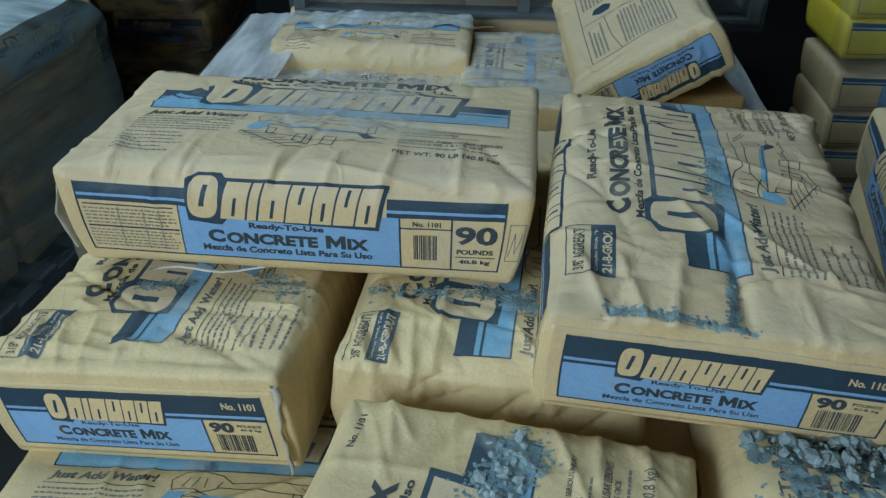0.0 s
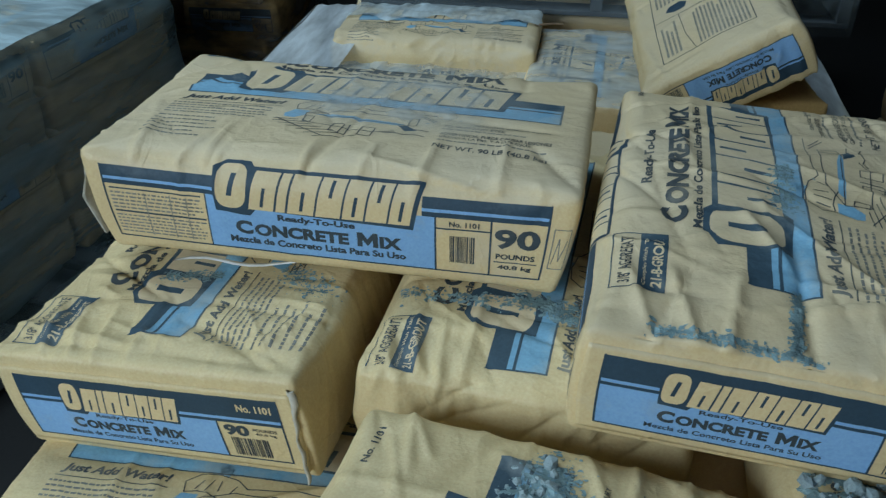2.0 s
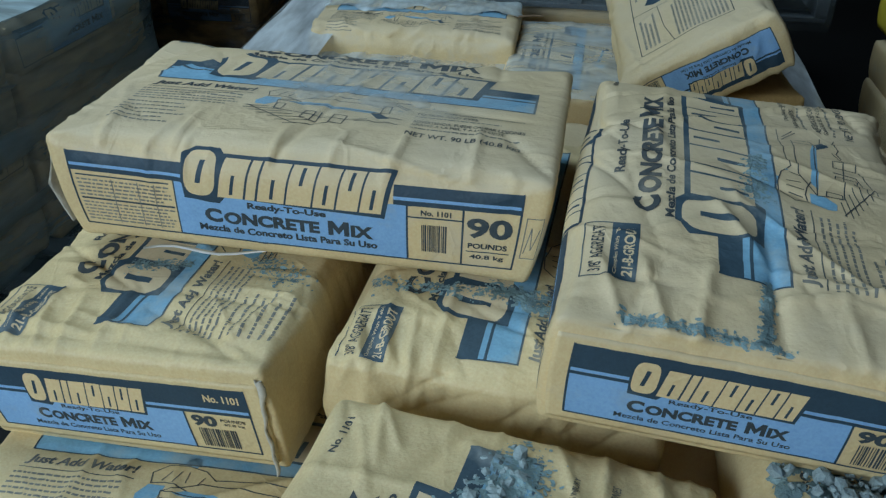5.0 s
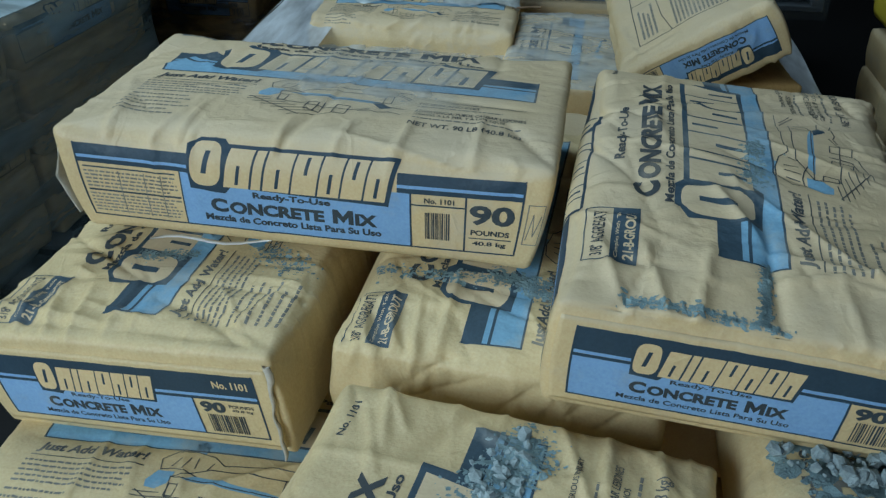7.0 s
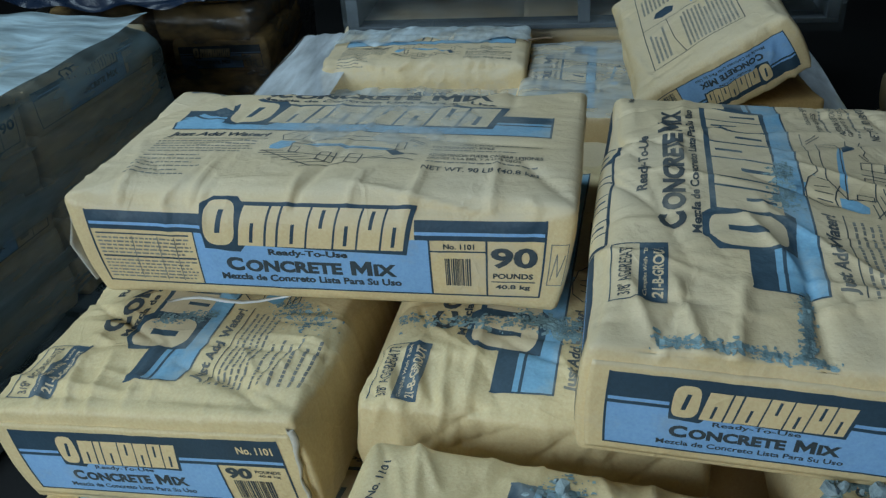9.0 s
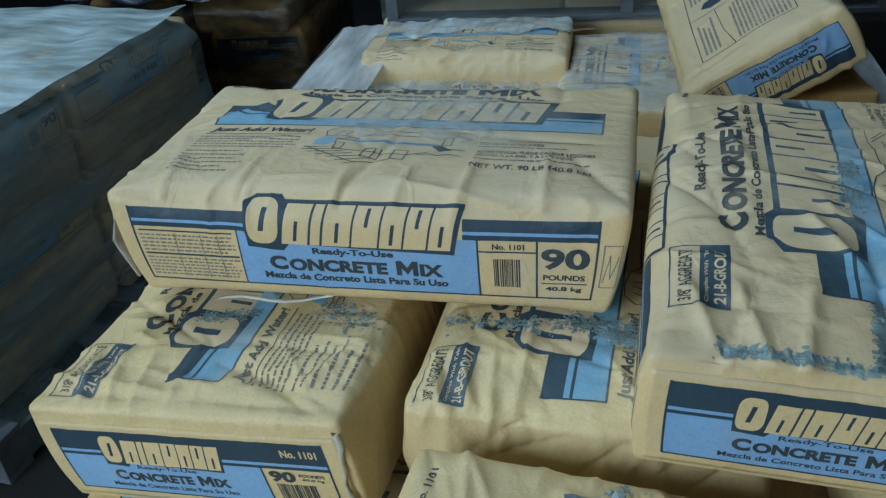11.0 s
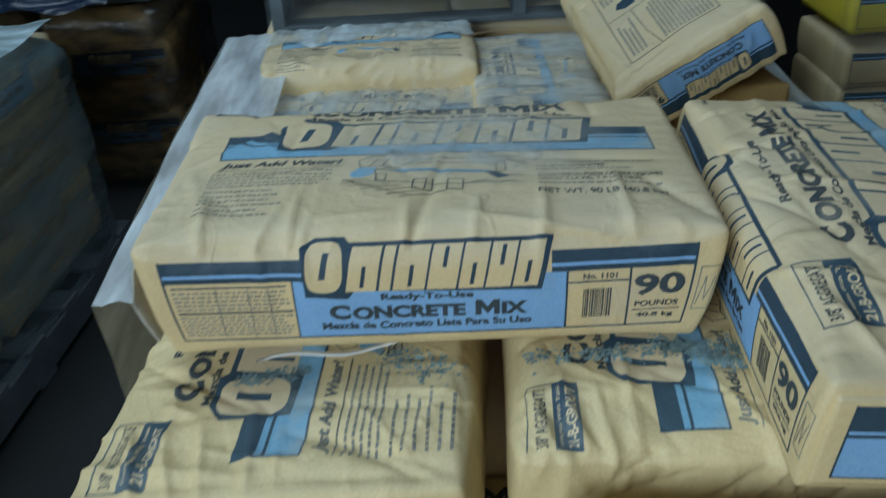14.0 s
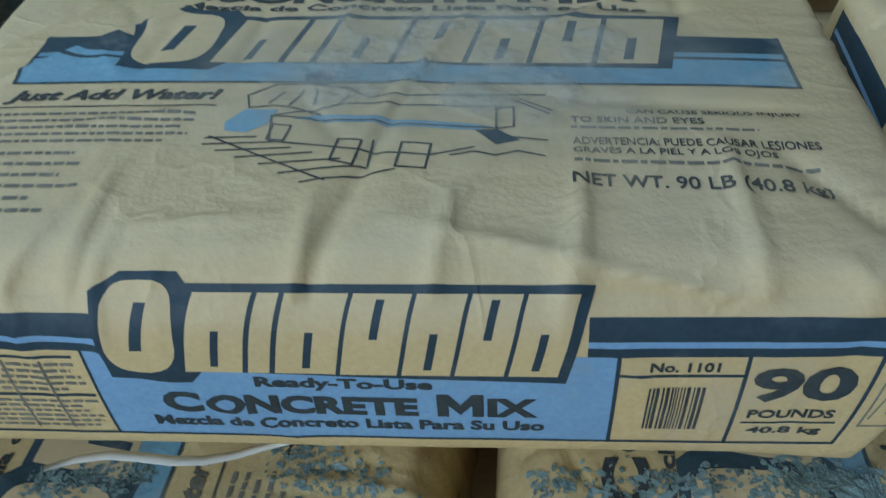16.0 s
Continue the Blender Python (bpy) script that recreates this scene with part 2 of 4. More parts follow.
class Sack:
    """The form of one sack: where a point of the plain box comes to lie."""

    def __init__(self, seed, bulge=0.012, side=0.006, wave=0.003, fold=0.0065, creases=44, sag=0.0, twist=0.0, size=(1, 1, 1), slump=0.0, pinch=0.0, ear=0.006, own=(), rough_end=False, round_by=(1, 1, 1), even=False):
        r = np.random.RandomState(seed)
        self.bulge, self.side, self.wave, self.fold, self.sag, self.twist, self.size, self.slump, self.pinch = bulge, side, wave, fold, sag, twist, np.array(size, float), slump, pinch
        self.ear, self.flat_end = ear, 0.0 if rough_end else 0.8
        self.even = even
        self.rad, self.rad_low = RAD * round_by, RAD_LOW * np.minimum(1, round_by)
        self.k = r.uniform(-1, 1, (7, 3)) * [13, 16, 20]
        self.ph = r.uniform(0, 6.28, 7)
        self.p2 = r.uniform(0, 6.28, 10)
        self.cr = []
        for _ in range(creases):
            f = r.choice([0, 0, 0, 0, 1, 2, 2]) if rough_end else r.choice([0, 0, 0, 0, 0, 0, 1, 2])
            if f == 0:
                c = np.array([r.uniform(-0.29, 0.29), r.choice([-1, 1]) * 0.18 * r.random() ** 0.6, HC])
                th = r.choice([r.normal(1.57, 0.35), r.normal(0.0, 0.5), r.uniform(0, 3.14)], p=[0.55, 0.2, 0.25])
                d = np.array([math.cos(th), math.sin(th), 0])
            elif f == 1:
                c = np.array([r.uniform(-0.28, 0.28), -HB, r.uniform(-0.03, 0.05)])
                d = np.array([r.normal(0, 0.45), 0, 1.0])
            else:
                c = np.array([-HA, r.uniform(-0.16, 0.16), r.uniform(-0.03, 0.05)])
                d = np.array([0, r.normal(0, 0.5), 1.0])
            self.cr.append((c, d / np.linalg.norm(d), r.uniform(0.02, 0.12), r.uniform(0.0055, 0.0095), r.choice([1, 1, -1]) * r.uniform(0.0020, 0.0055) * (1.0 if f == 0 or rough_end else 0.5)))

        # small sharp wrinkles, most of them near the edges
        for _ in range(creases):
            c = np.array([r.choice([-1, 1]) * 0.30 * r.random() ** 0.5, r.choice([-1, 1]) * 0.19 * r.random() ** 0.5, HC])
            th = r.choice([r.normal(1.57, 0.3), r.normal(0.0, 0.4), r.uniform(0, 3.14)], p=[0.45, 0.3, 0.25])
            self.cr.append((c, np.array([math.cos(th), math.sin(th), 0]), r.uniform(0.014, 0.055), r.uniform(0.0035, 0.0055), r.choice([1, -1]) * r.uniform(0.0013, 0.0034)))
        for cx, cy, dx, dy, ln, wd, am in own:
            k = math.hypot(dx, dy)
            self.cr.append((np.array([cx, cy, HC]), np.array([dx / k, dy / k, 0]), ln, wd, am))

        if even:
            for c in self.cr[::2]:
                c[0][2] = -c[0][2]

    def __call__(self, P):
        P = np.asarray(P, float)
        t = np.ones((len(P), 1)) if self.even else np.clip((P[:, 2:] + 0.03) / 0.05, 0, 1)
        RAD_AT = self.rad_low + (self.rad - self.rad_low) * t * t * (3 - 2 * t)
        # the edge is soft along the middle and sharp at the corners
        e = np.clip((np.abs(P[:, :1]) / HA - 0.70) / 0.30, 0, 1)
        RAD_AT = RAD_AT * (1 - np.array([0.25, 0.62, 0.70]) * (e * e * (3 - 2 * e)))
        q = np.clip(P, -(HALF - RAD_AT), HALF - RAD_AT)
        d = (P - q) / RAD_AT
        n = 2.25
        L = np.maximum((np.abs(d) ** n).sum(1), 1e-12) ** (1 / n)
        d = d / L[:, None]
        out = q + RAD_AT * d
        N = np.sign(d) * np.abs(d) ** (n - 1) / RAD_AT
        N /= np.maximum(np.linalg.norm(N, axis=1), 1e-9)[:, None]
        x, y, z = P.T
        u, v, w = x / HA, y / HB, z / HC
        up = np.ones(len(P)) if self.even else np.clip((w + 1) / 2, 0, 1)
        # soft lumps, and flat facets that meet along creases
        soft = sum(np.sin(P @ k + p) for k, p in zip(self.k[:4], self.ph))
        facets = sum(1 - 2 * np.abs(np.sin(P @ k * 0.7 + p)) for k, p in zip(self.k[4:], self.ph[4:]))
        disp = self.wave * (soft + facets) / 2.6 * (0.25 + 0.75 * up)
        # folds that run across the edges of the sack
        t = x * 52 + 2.1 * np.sin(x * 23 + self.p2[0]) + 0.8 * np.sin(y * 17 + self.p2[1]) + np.sign(y) * 1.7 + z * 6
        ridge = (1 - np.abs(np.sin(t))) ** 4 * np.clip(0.45 + 0.75 * np.sin(x * 27 + self.p2[2]), 0, 1) * np.where(y > 0, 0.15, 1.0)
        near = np.exp(-((1 - np.abs(v)) * HB + (1 - w) * HC * 1.5) / 0.065)
        disp = disp + self.fold * ridge * near
        t = y * 70 + 1.2 * np.sin(y * 29 + self.p2[3]) + np.sign(x) + 0.7 * np.sin(x * 21 + self.p2[4]) + z * 9
        ridge = (1 - np.abs(np.sin(t))) ** 4 * np.clip(0.25 + 0.9 * np.sin(y * 33 + self.p2[5]), 0, 1)
        near = np.exp(-((1 - np.abs(u)) * HA + (1 - w) * HC * 0.8) / 0.06)
        disp = disp + self.fold * (0.9 if self.flat_end == 0 else 0.4) * ridge * near
        for c, dr, ln, wd, am in self.cr:
            near = np.nonzero(np.abs(P - c).max(1) < ln * 1.6 + wd * 4)[0]
            o = P[near] - c
            along = o @ dr
            off = np.sqrt(np.maximum((o * o).sum(1) - along * along, 0))
            disp[near] += am * 1.15 * np.exp(-off / (0.8 * wd)) * np.exp(-((along / ln) ** 4))
        flat = np.clip((np.abs(u) - 0.94) / 0.06, 0, 1) * np.clip((0.9 - w) / 0.3, 0, 1)
        out = out + N * (disp * (1 - self.flat_end * flat))[:, None]
        top = np.clip(1 - u * u, 0, 1) * np.clip(1 - v * v, 0, 1)
        out[:, 2] += self.bulge * top ** 0.6 * (np.sign(w) if self.even else up)
        out[:, 1] += np.sign(y) * np.abs(v) ** 4 * self.side * np.clip(1 - w * w, 0, 1)
        out[:, 0] += np.sign(x) * np.abs(u) ** 6 * self.side * 0.7 * np.clip(1 - w * w, 0, 1)
        out[:, 0] += np.sign(x) * np.abs(u) ** 6 * self.ear * w
        out[:, 2] += self.sag * (u * u - 0.3) + self.twist * u * v
        # the near end can be squashed flatter than the far one
        out[:, 2] -= self.slump * up * np.clip(-u, 0, 1) ** 2
        out[:, 1] *= 1 - self.pinch * np.clip(np.abs(u) - 0.4, 0, 1) * up
        out *= self.size
        out[:, 2] += HC * self.size[2]
        return out


def cuts(half, step):
    n = max(4, round(2 * half / step))
    return np.linspace(-half, half, n + 1)


PANEL = {
    "top": lambda u, v: np.stack([u, v, np.full_like(u, HC)], 1),
    "bottom": lambda u, v: np.stack([u, -v, np.full_like(u, -HC)], 1),
    "front": lambda u, v: np.stack([u, -HB + np.maximum(v - HC, 0), np.minimum(v, HC)], 1),
    "back": lambda u, v: np.stack([-u, HB - np.maximum(v - HC, 0), np.minimum(v, HC)], 1),
    "end": lambda u, v: np.stack([np.full_like(u, -HA), -u, v], 1),
    "far_end": lambda u, v: np.stack([np.full_like(u, HA), u, v], 1),
}
EXTENT = {"top": (HA, HB), "bottom": (HA, HB), "front": (HA, HC), "back": (HA, HC), "end": (HB, HC), "far_end": (HB, HC)}


def sack_body(sack, step):
    """The sack's skin, cut into triangles; the sack keeps each panel's grid of points and normals."""
    pts, base, plan, tris = [], 0, {}, []
    for name, to_box in PANEL.items():
        us, vs = cuts(EXTENT[name][0], step), cuts(EXTENT[name][1], step)
        gu, gv = np.meshgrid(us, vs, indexing="ij")
        pts.append(to_box(gu.ravel(), gv.ravel()))
        plan[name] = (us, vs, base)
        base += gu.size
    whole = np.round(np.concatenate(pts) * 1e5).astype(np.int64) + 50000
    key = (whole[:, 0] * 200000 + whole[:, 1]) * 200000 + whole[:, 2]
    _, first, ids = np.unique(key, return_index=True, return_inverse=True)
    ids = ids.ravel()
    where = sack(np.concatenate(pts)[first])
    grids = {}
    for name, (us, vs, at) in plan.items():
        g = ids[at:at + len(us) * len(vs)].reshape(len(us), len(vs))
        a, b, c, d = g[:-1, :-1].ravel(), g[1:, :-1].ravel(), g[1:, 1:].ravel(), g[:-1, 1:].ravel()
        tris.append(np.stack([a, b, c], 1))
        tris.append(np.stack([a, c, d], 1))
        grids[name] = (us, vs, g)
    tris = np.concatenate(tris)
    me = bpy.data.meshes.new("body")
    me.from_pydata(where, [], tris)
    me.update()
    normal = np.empty(len(where) * 3)
    me.vertex_normals.foreach_get("vector", normal)
    normal = normal.reshape(-1, 3)
    # the long sides' prints reach a little way over the top
    us, vs, top = grids["top"]
    for name, rows in (("front", top[:, 1:8]), ("back", top[::-1, ::-1][:, 1:8])):
        us, vs, g = grids[name]
        grids[name] = (us, np.concatenate([vs, HC + (cuts(HB, step) + HB)[1:8]]), np.concatenate([g, rows], 1))
    sack.grids = {k: (us, vs, where[g], normal[g]) for k, (us, vs, g) in grids.items()}
    return me


# ---- flat print artwork ----
@functools.lru_cache(None)
def font_shapes(body, bold, shear):
    c = bpy.data.curves.new("text", "FONT")
    c.body, c.offset, c.resolution_u, c.shear = body, bold, 3, shear
    ob = new("text", c)
    me = ob.evaluated_get(bpy.context.evaluated_depsgraph_get()).to_mesh()
    me.calc_loop_triangles()
    v = np.array([tuple(p.co) for p in me.vertices])[:, :2]
    tri = [[tuple(v[i]) for i in t.vertices] for t in me.loop_triangles]
    ob.to_mesh_clear()
    bpy.data.objects.remove(ob)
    bpy.data.curves.remove(c)
    return np.array(tri)


# a broad capital M: two posts and two slanting strokes
BROAD_M = np.array([((0, 0), (0.2, 0), (0.2, 0.7)), ((0, 0), (0.2, 0.7), (0, 0.7)), ((0.62, 0), (0.82, 0), (0.82, 0.7)), ((0.62, 0), (0.82, 0.7), (0.62, 0.7)),
                    ((0.2, 0.7), (0.2, 0.36), (0.41, 0.06)), ((0.2, 0.7), (0.41, 0.06), (0.41, 0.38)), ((0.62, 0.7), (0.41, 0.06), (0.62, 0.36)), ((0.62, 0.7), (0.41, 0.38), (0.41, 0.06))])


def halves(p, us, vs):
    """One cell's polygon, cut along the cell's diagonal."""
    cx, cy = sum(q[0] for q in p) / len(p), sum(q[1] for q in p) / len(p)
    i = min(max(bisect(us, cx) - 1, 0), len(us) - 2)
    j = min(max(bisect(vs, cy) - 1, 0), len(vs) - 2)
    du, dv = us[i + 1] - us[i], vs[j + 1] - vs[j]
    d = [(q[0] - us[i]) / du - (q[1] - vs[j]) / dv for q in p]
    if min(d) > -1e-6 or max(d) < 1e-6:
        return [p]
    a, b = [], []
    for k in range(len(p)):
        p0, p1, d0, d1 = p[k - 1], p[k], d[k - 1], d[k]
        if d0 <= 0:
            a.append(p0)
        if d0 >= 0:
            b.append(p0)
        if d0 * d1 < 0:
            f = d0 / (d0 - d1)
            m = (p0[0] + f * (p1[0] - p0[0]), p0[1] + f * (p1[1] - p0[1]))
            a.append(m)
            b.append(m)
    return [q for q in (a, b) if len(q) > 2]


def bisect(line, x):
    return int(line.searchsorted(x, "right"))


class Art:
    """Flat shapes of one panel, in layers of one colour each."""

    def __init__(self):
        self.layers = {}

    def tris(self, layer, t):
        self.layers.setdefault(layer, []).extend([tuple(map(tuple, k)) for k in t])

    def poly(self, layer, pts):
        from mathutils.geometry import tessellate_polygon
        v = [Vector((x, y, 0)) for x, y in pts]
        self.tris(layer, [[pts[i] for i in t] for t in tessellate_polygon([v])])

    def rect(self, layer, x0, y0, x1, y1):
        if layer == "navy":
            layer = "navy|r%d" % len(self.layers)
        self.poly(layer, [(x0, y0), (x1, y0), (x1, y1), (x0, y1)])

    def line(self, layer, pts, w):
        for (x0, y0), (x1, y1) in zip(pts, pts[1:]):
            d = math.hypot(x1 - x0, y1 - y0) or 1
            nx, ny, ex, ey = -(y1 - y0) / d * w / 2, (x1 - x0) / d * w / 2, (x1 - x0) / d * w / 3, (y1 - y0) / d * w / 3
            self.poly(layer, [(x0 + nx - ex, y0 + ny - ey), (x0 - nx - ex, y0 - ny - ey), (x1 - nx + ex, y1 - ny + ey), (x1 + nx + ex, y1 + ny + ey)])

    def outline(self, layer, x0, y0, x1, y1, w):
        self.line(layer, [(x0, y0), (x1, y0), (x1, y1), (x0, y1), (x0, y0)], w)

    def text(self, layer, body, x0, y0, x1, y1, bold=0.0, shear=0.0):
        """Words fitted into the rectangle."""
        t = font_shapes(body, bold, shear)
        layer = "%s|%d" % (layer, len(self.layers))
        lo, hi = t.reshape(-1, 2).min(0), t.reshape(-1, 2).max(0)
        self.tris(layer, (t - lo) / (hi - lo) * [x1 - x0, y1 - y0] + [x0, y0])

    def small_caps(self, layer, words, x0, y0, x1, y1, bold=0.0, small=0.84):
        """Words with a tall first letter each, fitted into the rectangle."""
        x, out = 0.0, []
        for word in words.split():
            for run, k in ((word[0], 1.0), (word[1:], small)):
                t = BROAD_M if run == "M" else font_shapes(run, bold, 0.0)
                lo, hi = t.reshape(-1, 2).min(0), t.reshape(-1, 2).max(0)
                out.append((t - lo) / [1, hi[1] - lo[1]] * [k * 1.05, 0.72 * k] + [x, 0])
                x += (hi[0] - lo[0]) * k * 1.05 + 0.07
            x += 0.28
        t = np.concatenate(out)
        self.tris("%s|%d" % (layer, len(self.layers)), t / t.reshape(-1, 2).max(0) * [x1 - x0, y1 - y0] + [x0, y0])

    def bars(self, layer, x0, y0, x1, y1, rows, rng, ragged=0.3, fill=0.5):
        """Unreadable small print: broken bars, row by row."""
        h = (y1 - y0) / rows
        for i in range(rows):
            y = y1 - (i + 1) * h
            x, end = x0, x1 - (x1 - x0) * ragged * rng.random()
            while x < end:
                w = rng.uniform(0.003, 0.010)
                self.rect(layer, x, y + h * (1 - fill) / 2, min(x + w, end), y + h * (1 + fill) / 2)
                x += w + 0.0017

    def emblem(self, back, face, x0, y0, x1, y1, drop=0.12):
        """The maker's mark as plain slanted blocks on a dark plate."""
        w, h = x1 - x0, y1 - y0
        sl = 0.20 * h
        e = 0.085 * h
        self.poly(back, [(x0 - e * 0.2, y0 - e), (x0 + 0.17 * w, y0 - e * 1.6), (x0 + 0.20 * w, y0 + e * 0.1), (x1 - sl + e, y0 - e + 0.0), (x1 + e, y1 - drop * h + e), (x0 + 0.19 * w, y1 - drop * h + e), (x0 + 0.17 * w, y1 + e), (x0 + 0.05 * w, y1 + e), (x0 - e * 0.6, y1 - 0.12 * h)])
        # round first block with a slot, then seven slanted blocks with a notch each
        ring = [(x0 + 0.082 * w + 0.076 * w * math.copysign(abs(math.cos(a)) ** 0.6, math.cos(a)) + sl * 0.35 * math.sin(a) * 0.5, (y0 + y1) / 2 + 0.5 * h * math.copysign(abs(math.sin(a)) ** 0.6, math.sin(a))) for a in np.linspace(0, 2 * math.pi, 24, endpoint=False)]
        self.poly(face + "|0", ring)
        self.slot(back, x0 + 0.082 * w, (y0 + y1) / 2, 0.026 * w, 0.5 * h, sl * 0.5)
        top = y1 - drop * h
        for i, (a, b) in enumerate(((0.178, 0.302), (0.314, 0.360), (0.372, 0.502), (0.512, 0.632), (0.642, 0.744), (0.754, 0.856), (0.866, 0.968))):
            a, b = x0 + a * w, x0 + b * w
            self.poly("%s|b%d" % (face, i), [(a - 0.3 * sl, y0), (b - 0.3 * sl, y0), (b + 0.5 * sl, top), (a + 0.5 * sl, top)])
            if i != 1:
                k = 0.17 if i % 2 else -0.17
                self.slot(back, (a + b) / 2 + 0.1 * sl + k * 0.8 * sl, (y0 + top) / 2 + k * h, 0.017 * w, 0.40 * h, sl * 0.36)

    def slot(self, layer, cx, cy, w, h, sl):
        self.poly(layer + "_hi", [(cx - w / 2 - sl / 2, cy - h / 2), (cx + w / 2 - sl / 2, cy - h / 2), (cx + w / 2 + sl / 2, cy + h / 2), (cx - w / 2 + sl / 2, cy + h / 2)])

    def cut(self, us, vs):
        """Layer by layer, vertices and faces cut along the sack's own grid."""
        out = {}
        for layer, tris in self.layers.items():
            pieces = [list(t) for t in tris]
            for axis, lines in ((0, us), (1, vs)):
                done = []
                for p in pieces:
                    c = [q[axis] for q in p]
                    lo, hi = min(c), max(c)
                    for s in lines[(lines > lo + 1e-7) & (lines < hi - 1e-7)]:
                        a, b = [], []
                        for (p0, p1) in zip(p, p[1:] + p[:1]):
                            if p0[axis] <= s:
                                a.append(p0)
                            if p0[axis] >= s:
                                b.append(p0)
                            if (p0[axis] - s) * (p1[axis] - s) < 0:
                                f = (s - p0[axis]) / (p1[axis] - p0[axis])
                                m = (p0[0] + f * (p1[0] - p0[0]), p0[1] + f * (p1[1] - p0[1]))
                                a.append(m)
                                b.append(m)
                        if len(a) > 2:
                            done.append(a)
                        p = b
                    if len(p) > 2:
                        done.append(p)
                pieces = done
            pieces = [q for p in pieces for q in halves(p, us, vs)]
            flat = np.array([q for p in pieces for q in p])
            whole = np.round(flat * 1e6).astype(np.int64) + 1000000
            _, first, ids = np.unique(whole[:, 0] * 4000000 + whole[:, 1], return_index=True, return_inverse=True)
            verts, ids, faces, at = flat[first], ids.ravel().tolist(), [], 0
            for p in pieces:
                n = len(p)
                f = list(dict.fromkeys(ids[at:at + n]))
                at += n
                if len(f) > 2:
                    area = sum(p[i - 1][0] * p[i][1] - p[i][0] * p[i - 1][1] for i in range(n))
                    if abs(area) > 1e-12:
                        faces.append(f if area > 0 else f[::-1])
            out[layer] = (verts, faces)
        return out


